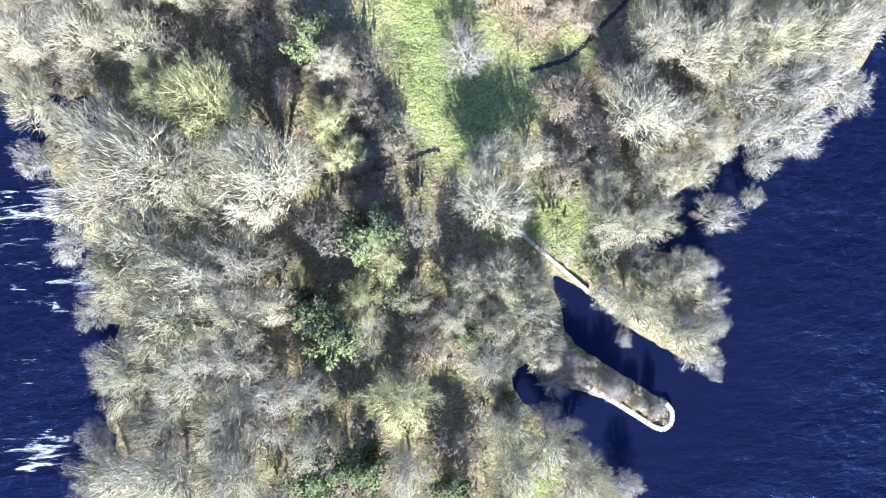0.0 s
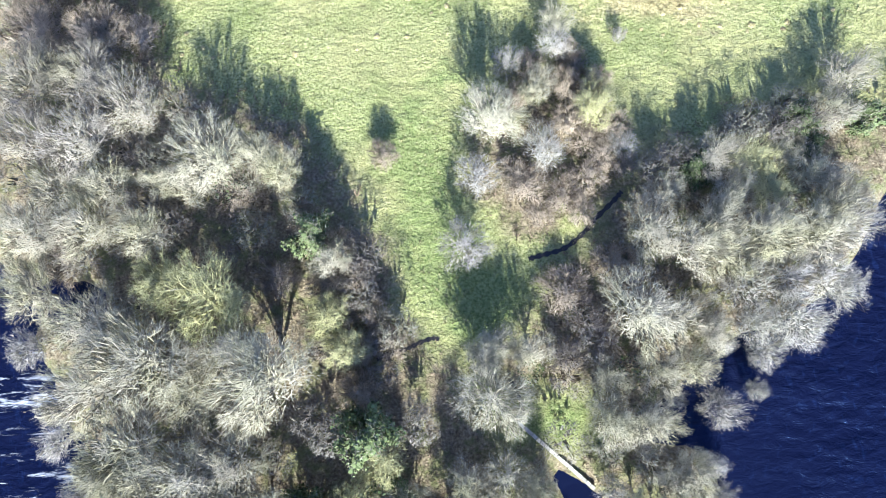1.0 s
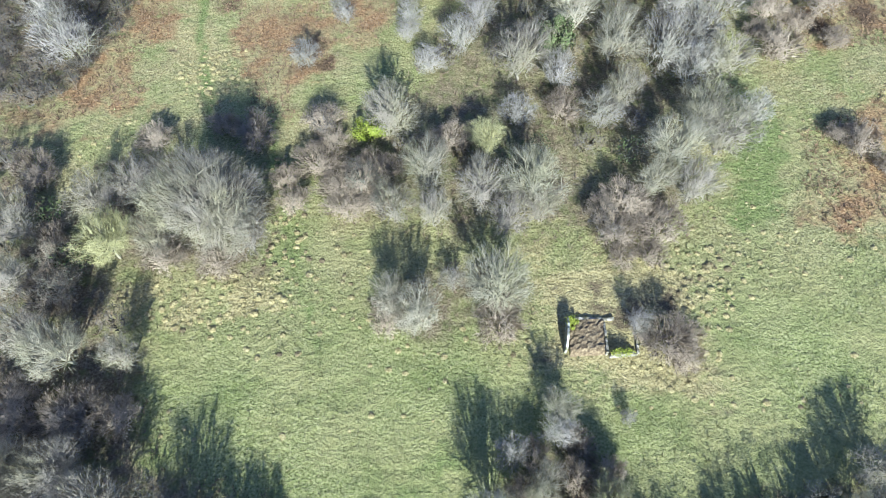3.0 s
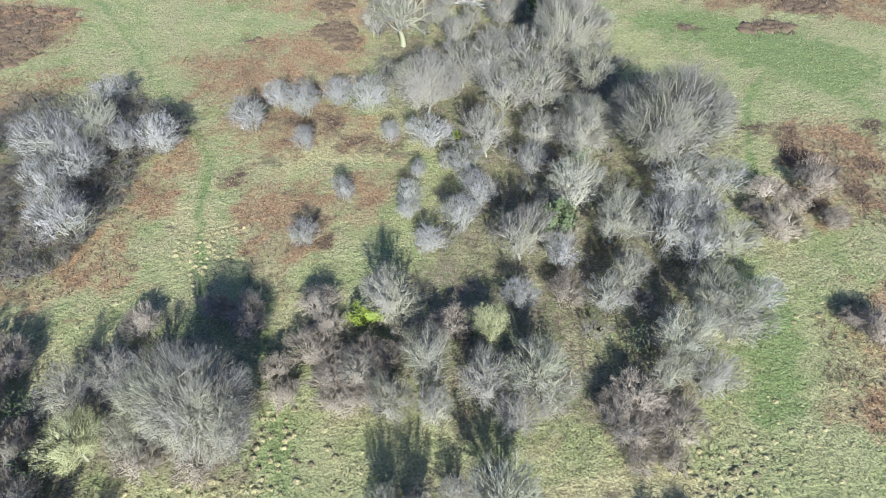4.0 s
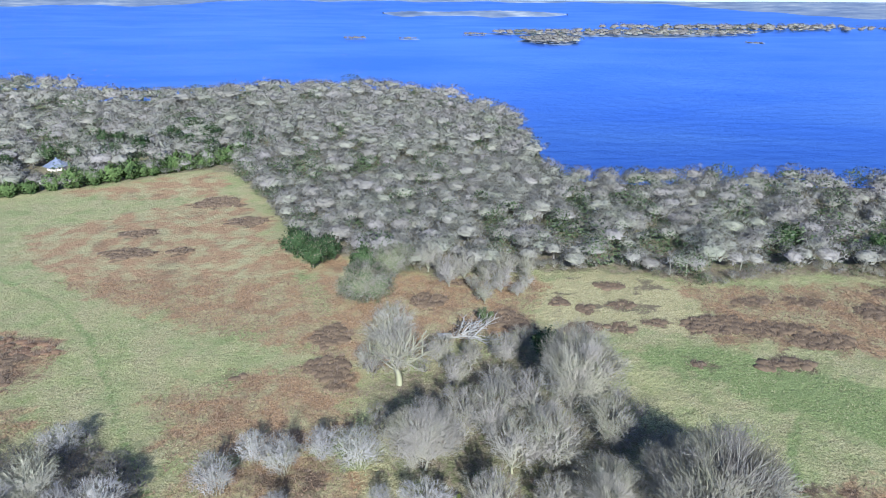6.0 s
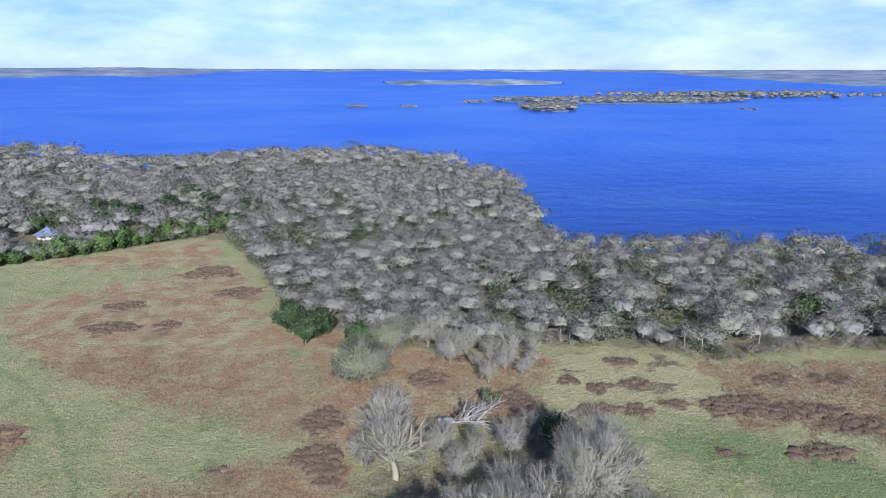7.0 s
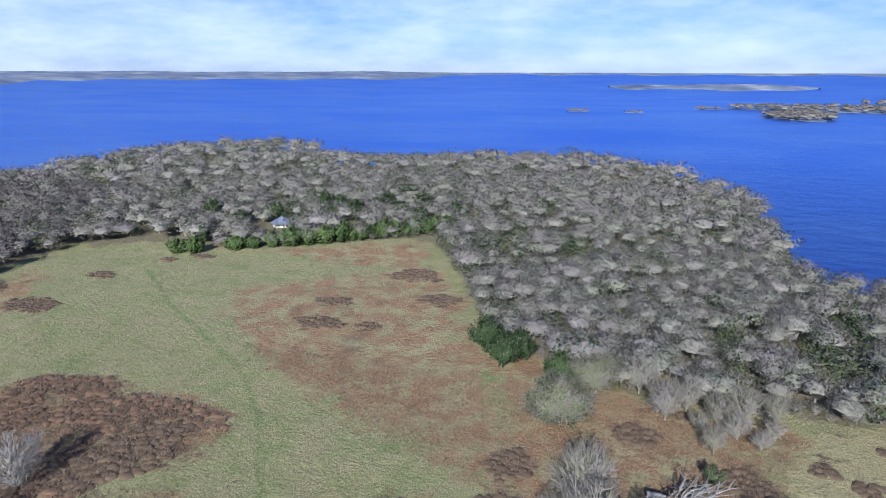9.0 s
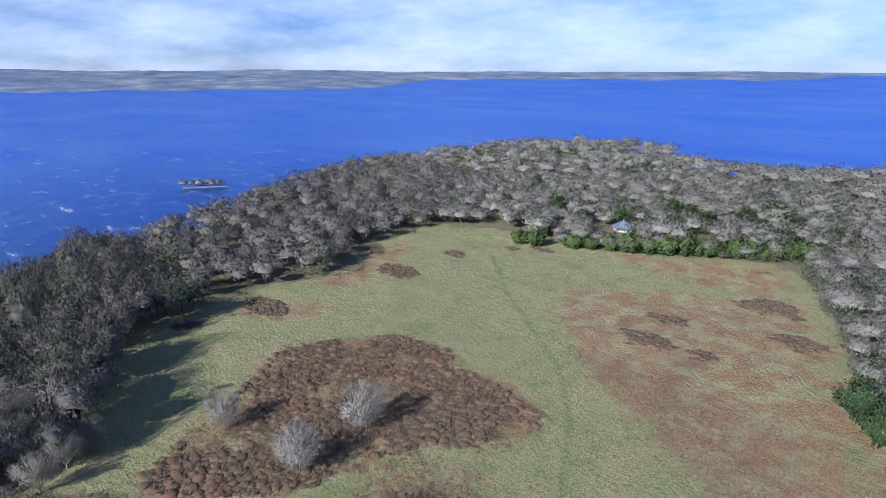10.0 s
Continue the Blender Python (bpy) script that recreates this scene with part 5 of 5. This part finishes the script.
_area = [(-260, -12), (240, -12), (240, 375), (-260, 375)]
_x, _y, _ = scatter(_area, 1.25, 601, 0, open_ground)
_k = (lumps(_x, _y, 22, 31) + 0.5 * lumps(_x, _y, 7, 32) + np.random.RandomState(5).normal(size=len(_x)) * 0.5) > np.where(_y > 135, -0.25, 0.25)
tufts("grass_tussocks", "tussocks of pale winter grass", "grass", _x[_k], _y[_k], M_TUFT, 6, 0.6, 0.2, 1.5, 602)
_x, _y, _ = scatter(_area, 1.35, 611, 0, lambda x, y: near_view(x, y) & (most(BRACKEN, x, y) + 3 * lumps(x, y, 14, 21) > 0) & (wood_depth(x, y) < 1) & (inside(LAND, x, y) > 1.5))
tufts("bracken", "collapsed rust-brown winter bracken", "bracken", _x, _y, M_FROND, 8, 1.0, 0.2, 1.9, 612)
_x, _y, _ = scatter(_area, 2.3, 621, 0, lambda x, y: near_view(x, y) & (wood_depth(x, y) > 0.2) & (inside(LAND, x, y) > 2.0))
tufts("undergrowth", "brown bramble and thorn undergrowth of the woods", "undergrowth", _x, _y, M_BRAMBLE, 11, 1.6, 0.11, 1.3, 622)


_x, _y, _ = scatter(_area, 1.5, 631, 0, lambda x, y: near_view(x, y) & (most(BRAMBLE, x, y) > -0.5) & (wood_depth(x, y) < 1))
tufts("brambles", "low dark brown bramble patches in the pasture", "bramble", _x, _y, M_BRAMBLE, 9, 0.9, 0.13, 1.6, 632)


_x, _y, _ = scatter(BRACKEN[2], 2.3, 633, 0.5, lambda x, y: (lumps(x, y, 34, 61) + 0.45 * lumps(x, y, 11, 62) > -0.16))
BRAMBLE_MOUNDS = (_x, _y)
tufts("brambles", "knee-high dark brown bramble and dead bracken thicket", "bramble", np.concatenate([_x, _x + 1.1]), np.concatenate([_y, _y + 1.0]), M_BRAMBLE, 18, 1.5, 0.22, 1.7, 634)


def rushes(x, y):
    d = most([rounded(p, 1) for p in RUSHY], x, y)
    return (d + 3 * lumps(x, y, 9, 51) > 0) & (wood_depth(x, y) < 1.5)


RUSHY = [[(-82, 146), (-66, 136), (-30, 134), (-24, 146), (-28, 168), (-34, 176), (-38, 160), (-44, 142), (-62, 144)], [(42, 132), (52, 128), (60, 136), (62, 150), (42, 144)],
         [(-58, 190), (-40, 190), (-46, 210), (-60, 208)]]


def mounds(name, label, x, y, mat, wide, tall, seed):
    """Small solid domes of matted grass, uneven in size and outline."""
    rs = np.random.RandomState(seed)
    n = len(x)
    a = np.arange(7) * 2 * math.pi / 7
    rings = [(1.0, -0.15), (0.82, 0.5), (0.4, 0.92)]
    unit_v = np.array([(q * math.cos(b), q * math.sin(b), z) for q, z in rings for b in a] + [(0, 0, 1.0)])
    tri = []
    for r in range(2):
        for k in range(7):
            p, q = r * 7 + k, r * 7 + (k + 1) % 7
            tri += [(p, q, q + 7), (p, q + 7, p + 7)]
    tri += [(14 + k, 14 + (k + 1) % 7, 21) for k in range(7)]
    m = len(unit_v)
    sz = rs.uniform(0.55, 1.35, n)
    v = unit_v[None] * np.stack([wide * sz * rs.uniform(0.8, 1.3, n), wide * sz, tall * sz], 1)[:, None] * rs.uniform(0.78, 1.2, (n, m, 1)) + np.stack([x, y, height(x, y)], 1)[:, None]
    t = np.array(tri)[None] + (np.arange(n) * m)[:, None, None]
    return tagged(new(name, mesh_of(name, v.reshape(-1, 3), t.reshape(-1, 3), mat)), label, "grass", kind="stuff")


M_RUSH = foliage("rush_tussocks", (0.14, 0.115, 0.055), (0.44, 0.385, 0.22), 0.9)
_x, _y, _ = scatter(_area, 2.0, 641, 0, rushes)
tufts("rush_tussocks", "coarse straw-coloured tussocks standing in rows", "grass", _x, _y, M_RUSH, 6, 0.8, 0.16, 1.3, 642)
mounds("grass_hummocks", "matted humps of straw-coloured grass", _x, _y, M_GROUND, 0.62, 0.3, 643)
M_BRIAR = foliage("briar_mounds", (0.095, 0.067, 0.042), (0.175, 0.122, 0.072), 0.95)
_x, _y = BRAMBLE_MOUNDS
_k = lumps(_x, _y, 60, 71) + 0.02 * (_y - 272) - 0.01 * (_x + 170) > 0
mounds("bramble", "rounded heaps of dark purple-brown bramble", _x[~_k], _y[~_k], M_BRIAR, 1.7, 0.5, 635)
mounds("bracken", "heaps of dead rust-brown bracken", _x[_k], _y[_k], foliage("dead_bracken", (0.10, 0.06, 0.035), (0.215, 0.132, 0.077), 0.95), 1.6, 0.5, 639)
_x, _y, _ = scatter([(-340, 270), (240, 270), (240, 490), (-340, 490)], 2.0, 636, 0, lambda x, y: (y > 270) & (most(BRAMBLE, x, y) > 0.3) & (inside(BRACKEN[2], x, y) < 0) & (wood_depth(x, y) < 1))
mounds("bramble", "low heaps of brown bramble in the pasture", _x, _y, M_BRIAR, 1.6, 0.45, 637)
_x, _y = np.concatenate([_x, _x + 0.9]), np.concatenate([_y, _y + 1.1])
tufts("brambles", "tangled brown bramble stems over the heaps", "bramble", _x, _y, M_BRAMBLE, 10, 1.3, 0.22, 1.7, 638)
_x, _y, _ = scatter(_area, 3.4, 651, 0, lambda x, y: open_ground(x, y) & (y > 112) & (most(STRAW[:1], x, y) < 0) & (y < 190) & (lumps(x, y, 26, 33) + 0.6 * lumps(x, y, 8, 34) > 0.12))
mounds("grass_hummocks", "low green-brown hummocks in the pasture", _x, _y, M_GROUND, 0.55, 0.22, 652)


# ---- laurel hedge before the house, birches, fallen log ----
def hedge():
    proto = make_tree("laurel_bush", "clipped-looking glossy green laurel of the field hedge", "bush", "laurel hedge", M_BARK_BROWN, M_TWIG_OLIVE, m_leaf=M_LAUREL, leaf_per=9,
                      leaf_name="leaves", leaf_size=0.62, seed=701, r=5.6, h=8.2, limbs=12, branches=5, twigs=3, fine=1, stems=8, low=0.05)
    rs = random.Random(9)
    spots = []
    for (ax, ay), (bx, by), n in (((-112, 572), (-172, 533), 11), ((-178, 528), (-206, 510), 4), ((-216, 504), (-236, 494), 3), ((-256, 480), (-268, 478), 2)):
        for i in range(n):
            k = i / max(1, n - 1)
            spots.append((ax + (bx - ax) * k, ay + (by - ay) * k))
    first = None
    for x, y in spots:
        q = rs.uniform(1.0, 1.5)
        m = pose(x, y, ground_at(x, y) - 0.1, 0, 0, rs.uniform(0, 360)) @ Matrix.Diagonal((q, q, q * rs.uniform(0.85, 1.2), 1))
        if first is None:
            first = m
        else:
            copy_thing(proto, m)
    proto.matrix_basis = first


hedge()
birch = make_tree("birch_tree", "slender white-barked birch without leaves", "tree", "birches at the wood edge", M_BARK_PALE, M_TWIG_SILVER,
                  seed=721, r=3.4, h=12.0, limbs=8, branches=5, twigs=8, fine=5, bole=0.45, girth=1.0, thick=0.07, low=0.3)
for _x, _y, _h in ((121, 367, 0.9), (114, 368, 1.0), (148, 372, 0.9)):
    _m4 = pose(_x, _y, ground_at(_x, _y), 0, 0, _x * 3) @ Matrix.Diagonal((1, 1, _h, 1))
    if _x == 148:
        birch.matrix_basis = _m4
    else:
        copy_thing(birch, _m4)


def fallen_log():
    """A thrown tree: the bleached butt to the west, the bare crown sprawling east."""
    root = new("fallen_tree")
    rs = np.random.RandomState(77)
    bole = bez(np.array([-5.5, 0, 1.5]), np.array([-1, 0.6, 1.9]), np.array([4.5, -0.3, 1.6]), 9)
    v, t = tubes([(bole, np.linspace(0.85, 0.42, 9) * rs.uniform(0.85, 1.15, 9))], 9)
    part("trunk", mesh_of("trunk", v, t, M_DEADWOOD), root)
    for i in range(26):
        k = rs.uniform(0.35, 1.0)
        s = bole[int(k * 8)]
        a = rs.uniform(-0.4, 3.5)
        reach = rs.uniform(5.0, 10.5)
        e = s + np.array([rs.uniform(-0.25, 1.0) * reach, math.cos(a) * 0.55 * reach, abs(math.sin(a)) * 0.6 * reach - 0.6])
        mid = s + (e - s) * 0.5 + np.array([0, 0, rs.uniform(0.3, 2.0)]) + rs.normal(size=3) * 0.7
        limb = bez(s, mid, e, 7)
        paths = [(limb, np.linspace(rs.uniform(0.2, 0.34), 0.06, 7))]
        for _ in range(5):
            j = rs.randint(2, 7)
            f = limb[j] + unit(unit(e - s) + rs.normal(size=3) * 0.7) * rs.uniform(1.5, 3.6)
            paths.append((bez(limb[j], (limb[j] + f) / 2 + rs.normal(size=3) * 0.3, f, 4), np.linspace(0.1, 0.03, 4)))
        v, t = tubes(paths, 4)
        part("branch", mesh_of("branch", v, t, M_DEADWOOD if i % 3 else M_BARK_BROWN), root)
    tagged(root, "bleached fallen tree with a sprawling crown of bare branches", "tree")
    root.matrix_basis = pose(18, 315, ground_at(18, 315), 0, 0, -6) @ Matrix.Diagonal((1.4, 1.4, 1.4, 1))


fallen_log()


# ---- harbour walls ----
def block(name, w, l, h, seed):
    """A squared stone with worn, uneven edges."""
    bm = bmesh.new()
    box(bm, -w / 2, -l / 2, 0, w / 2, l / 2, h)
    rs = random.Random(seed)
    bmesh.ops.bevel(bm, geom=list(bm.edges), offset=0.06, segments=1, affect="EDGES")
    for v in bm.verts:
        v.co += Vector((rs.uniform(-0.03, 0.03), rs.uniform(-0.03, 0.03), rs.uniform(-0.02, 0.02)))
    me = bpy.data.meshes.new(name)
    bm.to_mesh(me)
    bm.free()
    me.materials.append(M_STONE)
    return me


STONES = [block("stone", 1.0, 0.86, 0.5, i) for i in range(5)]


def stone_wall(name, label, line, wide, top):
    root = new(name)
    rs = random.Random(len(line))
    pts = [Vector((*p, 0)) for p in line]
    bm = bmesh.new()
    for a, b in zip(pts, pts[1:]):
        d = b - a
        n = max(1, round(d.length / 0.9))
        ang = math.atan2(d.y, d.x) - math.pi / 2
        for i in range(n):
            c = a + d * ((i + 0.5) / n)
            ob = new("stone", STONES[rs.randrange(5)])
            ob.parent = root
            ob.matrix_basis = pose(c.x, c.y, top - 0.5 + rs.uniform(-0.03, 0.03), 0, 0, math.degrees(ang) + rs.uniform(-2, 2)) @ Matrix.Diagonal((wide * rs.uniform(0.94, 1.05), d.length / n / 0.9, 1, 1))
        side = Vector((-d.y, d.x, 0)).normalized() * wide * 0.46
        q = [bm.verts.new(v) for v in (a - side, b - side, b + side, a + side)]
        lo = [bm.verts.new(v.co - Vector((0, 0, 2.2))) for v in q]
        hi = [bm.verts.new(v.co + Vector((0, 0, top - 0.49))) for v in q]
        for j in range(4):
            bm.faces.new((lo[j], lo[(j + 1) % 4], hi[(j + 1) % 4], hi[j]))
        bm.faces.new(hi)
        for v in q:
            bm.verts.remove(v)
    part("core", (bm, M_STONE), root)
    return tagged(root, label, "wall", "harbour walls")


stone_wall("quay_wall", "narrow pale limestone quay wall along the inlet", [(8.7, 44.3), (13.9, 39.3), (17.6, 35.8), (21.6, 32.0)], 0.62, 1.35)
stone_wall("breakwater", "pale limestone breakwater with a rounded end",
           [(18.5, 16.7), (23.3, 13.8), (28.0, 10.5), (31.7, 7.9), (33.0, 7.5), (34.2, 8.1), (34.8, 9.4), (34.7, 10.8), (33.8, 12.0)], 0.85, 1.0)


# ---- ruin in the field ----
def ruin():
    root = new("ruined_cottage")
    rs = random.Random(31)

    def wall(x0, y0, x1, y1, tops, mat=M_RUBBLE):
        """A rubble wall whose top is broken unevenly."""
        bm = bmesh.new()
        d = Vector((x1 - x0, y1 - y0, 0))
        nrm = Vector((-d.y, d.x, 0)).normalized() * 0.22
        n = 12
        lo, hi = [], []
        for i in range(n + 1):
            c = Vector((x0, y0, -0.3)) + d * (i / n)
            k = i / n * (len(tops) - 1)
            j = min(int(k), len(tops) - 2)
            h = tops[j] + (tops[j + 1] - tops[j]) * (k - j) + rs.uniform(-0.15, 0.15)
            lo.append((bm.verts.new(c - nrm), bm.verts.new(c + nrm)))
            hi.append((bm.verts.new(c - nrm * 0.9 + Vector((0, 0, h + 0.3))), bm.verts.new(c + nrm * 0.9 + Vector((0, 0, h + 0.3 + rs.uniform(-0.1, 0.1))))))
        for i in range(n):
            bm.faces.new((lo[i][0], lo[i + 1][0], hi[i + 1][0], hi[i][0]))
            bm.faces.new((lo[i + 1][1], lo[i][1], hi[i][1], hi[i + 1][1]))
            bm.faces.new((hi[i][0], hi[i + 1][0], hi[i + 1][1], hi[i][1]))
        for i in (0, n):
            bm.faces.new((lo[i][0], hi[i][0], hi[i][1], lo[i][1]))
        part("wall", (bm, mat), root, "broken limestone rubble wall" if mat is M_RUBBLE else "weathered white-plastered gable wall")

    wall(24.0, 124.6, 25.3, 131.0, [2.9, 4.0, 3.4, 2.4], M_PLASTER)
    wall(25.6, 131.3, 34.3, 130.9, [0.9, 0.8, 0.7, 0.5])
    wall(31.6, 123.9, 32.3, 130.4, [1.8, 1.6, 1.2, 0.7])
    wall(32.1, 123.5, 37.2, 123.6, [1.9, 1.9, 1.6, 1.1])
    wall(37.5, 123.8, 37.9, 128.2, [1.0, 0.7, 0.5])
    bm = bmesh.new()
    n = 14

    def fill(i, j):
        drop = 1.3 if j == 0 else 0.45 if j == 1 else 0.0
        return 1.35 - 0.65 * j / n + 0.25 * math.sin(math.pi * i / n) + rs.uniform(-0.18, 0.18) - drop

    grid = [[bm.verts.new((24.9 + (0.12 * j / n + 6.7) * i / n + 0.5 * j / n, 123.9 + 7.0 * j / n, fill(i, j))) for j in range(n + 1)] for i in range(n + 1)]
    for i in range(n):
        for j in range(n):
            bm.faces.new((grid[i][j], grid[i + 1][j], grid[i + 1][j + 1], grid[i][j + 1]))
    part("infill", (bm, M_THATCH), root, "dead brown bracken filling the room")
    nr = np.random.RandomState(8)
    tops = [np.array([25.3 + 0.9 * k, 130.2 + 0.5 * k, 2.4]) for k in (0, 0.5, 1)] + [np.array([32.6 + 0.45 * k, 123.7, 1.9]) for k in range(8)]
    for spots in (tops[:3], tops[3:]):
        v, t = leaves(np.array(spots), 0.38, 0.17, nr, 60)
        part("ivy", mesh_of("ivy", v, t, M_GORSE), root, "bright green ivy on the wall top")
    tagged(root, "small roofless stone cottage ruin choked with dead bracken", "ruin")
    root.matrix_basis = pose(0, 0, ground_at(31, 127) - 0.1)


ruin()


# ---- house in the wood ----
def house():
    root = new("house")
    c = (-236.0, 551.0)
    z = ground_at(*c)
    w = 5.4

    def ring(r, h):
        return [Vector((r * math.cos(math.radians(60 * i + 22)), r * math.sin(math.radians(60 * i + 22)), h)) for i in range(6)]

    lo, hi = ring(w, -0.5), ring(w, 3.3)
    for i in range(6):
        bm = bmesh.new()
        a, b, d, e = lo[i], lo[(i + 1) % 6], hi[(i + 1) % 6], hi[i]
        v = [bm.verts.new(p) for p in (a, b, d, e)]
        u = [bm.verts.new(Vector((p.x * 0.94, p.y * 0.94, p.z))) for p in (a, b, d, e)]
        for f in ((0, 1, 2, 3),):
            bm.faces.new([v[k] for k in f])
            bm.faces.new([u[k] for k in reversed(f)])
        for k in range(4):
            bm.faces.new((v[k], u[k], u[(k + 1) % 4], v[(k + 1) % 4]))
        wl_ = part("wall", (bm, M_RENDER), root, "cream rendered wall")
        out = Vector(((a.x + b.x) / 2, (a.y + b.y) / 2, 0)).normalized()
        side = (b - a).normalized()
        for kk in (-1, 1):
            mid = (a + b) / 2 + side * kk * 1.3 + out * 0.02
            win = part("window", window_mesh(), wl_, "dark sash window")
            win.matrix_basis = Matrix.Translation((mid.x, mid.y, 1.9)) @ Matrix((( side.x, out.x, 0, 0), (side.y, out.y, 0, 0), (0, 0, 1, 0), (0, 0, 0, 1)))
    base, tip = ring(w * 1.36, 2.6), Vector((0, 0, 7.4))
    for i in range(6):
        a, b = base[i], base[(i + 1) % 6]
        bm = bmesh.new()
        rows = 9
        for k in range(rows):
            f0, f1 = k / rows, (k + 1) / rows
            up = Vector((0, 0, 0.06))
            p = [a.lerp(tip, f0) + up, b.lerp(tip, f0) + up, b.lerp(tip, f1), a.lerp(tip, f1)]
            q = [bm.verts.new(x) for x in p]
            bm.faces.new(q)
            e = [bm.verts.new(x - Vector((0, 0, 0.12))) for x in p[:2]]
            bm.faces.new((e[0], e[1], q[1], q[0]))
        part("roof", (bm, M_SLATE), root, "blue-grey slate roof slope")
    bm = bmesh.new()
    box(bm, -0.4, -0.4, 6.6, 0.4, 0.4, 8.0)
    bmesh.ops.bevel(bm, geom=list(bm.edges), offset=0.05, segments=1, affect="EDGES")
    part("chimney", (bm, M_SLATE), root, "squat slate-clad chimney")
    tagged(root, "small cream hexagonal house with a pointed slate roof", "house")
    root.matrix_basis = pose(*c, z + 0.2) @ Matrix.Diagonal((1.2, 1.2, 1.0, 1))


def window_mesh():
    bm = bmesh.new()
    box(bm, -0.5, -0.05, -0.8, 0.5, 0.03, 0.8)
    return (bm, M_GLASS)


house()


# ---- islands and the far shore ----
def island(name, label, cx, cy, rx, ry, turn, tree_r, tree_h, gap, seed):
    """A low wooded island."""
    bm = bmesh.new()
    n, rings = 40, 5
    ca, sa = math.cos(radians(turn)), math.sin(radians(turn))
    rows = []
    for k in range(rings + 1):
        f = k / rings
        row = []
        for i in range(n):
            a = i * 2 * math.pi / n
            wob = 1 + 0.16 * math.sin(3 * a + seed) + 0.1 * math.sin(7 * a + 2 * seed)
            x, y = rx * wob * f * math.cos(a), ry * wob * f * math.sin(a)
            row.append(bm.verts.new((cx + x * ca - y * sa, cy + x * sa + y * ca, 1.6 * (1 - f ** 3) - (1.0 if k == rings else 0))))
        rows.append(row)
    for k in range(1, rings):
        for i in range(n):
            bm.faces.new((rows[k][i], rows[k + 1][i], rows[k + 1][(i + 1) % n], rows[k][(i + 1) % n]))
    bm.faces.new(rows[1])
    for v in rows[0]:
        bm.verts.remove(v)
    me = bpy.data.meshes.new(name)
    bm.to_mesh(me)
    bm.free()
    me.materials.append(M_FAR_HAZE)
    tagged(new(name, me), label, "island", "islands in the lake")
    rs = np.random.RandomState(seed)
    spots = []
    u, v = np.meshgrid(np.arange(-rx, rx + gap, gap), np.arange(-ry, ry + gap, gap))
    for p, q in zip(u.ravel() + rs.uniform(-0.4, 0.4, u.size) * gap, v.ravel() + rs.uniform(-0.4, 0.4, u.size) * gap):
        if (p / rx) ** 2 + (q / ry) ** 2 < 0.9:
            k = rs.uniform(0.7, 1.15)
            spots.append((cx + p * ca - q * sa, cy + p * sa + q * ca, 0.3, tree_r * k, tree_h * k))
    woodland("island_woodland", "grey leafless trees covering a low island", spots, seed + 1, 0.08, TINY, (0.2, 0.5))


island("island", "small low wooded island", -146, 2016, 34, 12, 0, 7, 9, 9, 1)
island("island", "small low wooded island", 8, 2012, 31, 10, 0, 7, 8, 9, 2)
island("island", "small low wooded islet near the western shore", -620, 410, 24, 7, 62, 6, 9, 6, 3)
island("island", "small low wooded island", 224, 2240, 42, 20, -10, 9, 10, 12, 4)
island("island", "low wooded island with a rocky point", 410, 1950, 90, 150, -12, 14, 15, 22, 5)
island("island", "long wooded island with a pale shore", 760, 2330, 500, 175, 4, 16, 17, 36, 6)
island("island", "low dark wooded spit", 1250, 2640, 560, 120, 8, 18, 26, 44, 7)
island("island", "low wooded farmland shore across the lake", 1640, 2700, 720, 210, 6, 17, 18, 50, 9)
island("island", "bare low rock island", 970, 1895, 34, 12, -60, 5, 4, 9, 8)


def far_country(name, label, az0, az1, r0, r1, rise, seed, taper=0.14):
    """Low farmland on the far side of the lake."""
    rs = np.random.RandomState(seed)
    n, m = 150, 14
    a = np.linspace(radians(az0), radians(az1), n)
    end = np.clip(np.minimum(np.arange(n), n - 1 - np.arange(n)) / (n * taper), 0, 1)
    start = r0 + (r1 - r0) * (1 - end) ** 2 * 0.97 + 55 * np.sin(a * 43 + seed) * end + 30 * np.sin(a * 91 + seed)
    f = np.linspace(0, 1, m)
    r = start[:, None] + (r1 - start)[:, None] * f[None]
    hill = rise * f[None] ** 0.8 * (1 + 0.22 * np.sin(a * 17 + seed)[:, None] + 0.14 * np.sin(a * 41 + 3 * seed)[:, None] + rs.uniform(-0.12, 0.12, (n, m))) * (0.35 + 0.65 * end[:, None])
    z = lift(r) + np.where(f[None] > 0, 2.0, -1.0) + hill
    v = np.stack([r * np.sin(a)[:, None], 150 + r * np.cos(a)[:, None], z], -1).reshape(-1, 3)
    i, j = np.meshgrid(np.arange(n - 1), np.arange(m - 1), indexing="ij")
    p = (i * m + j).ravel()
    tris = np.concatenate([np.stack([p, p + m, p + m + 1], 1), np.stack([p, p + m + 1, p + 1], 1)])
    tris = tris[:, ::-1]
    return tagged(new(name, mesh_of(name, v, tris, M_FAR_HAZE)), label, "far shore", kind="structure")


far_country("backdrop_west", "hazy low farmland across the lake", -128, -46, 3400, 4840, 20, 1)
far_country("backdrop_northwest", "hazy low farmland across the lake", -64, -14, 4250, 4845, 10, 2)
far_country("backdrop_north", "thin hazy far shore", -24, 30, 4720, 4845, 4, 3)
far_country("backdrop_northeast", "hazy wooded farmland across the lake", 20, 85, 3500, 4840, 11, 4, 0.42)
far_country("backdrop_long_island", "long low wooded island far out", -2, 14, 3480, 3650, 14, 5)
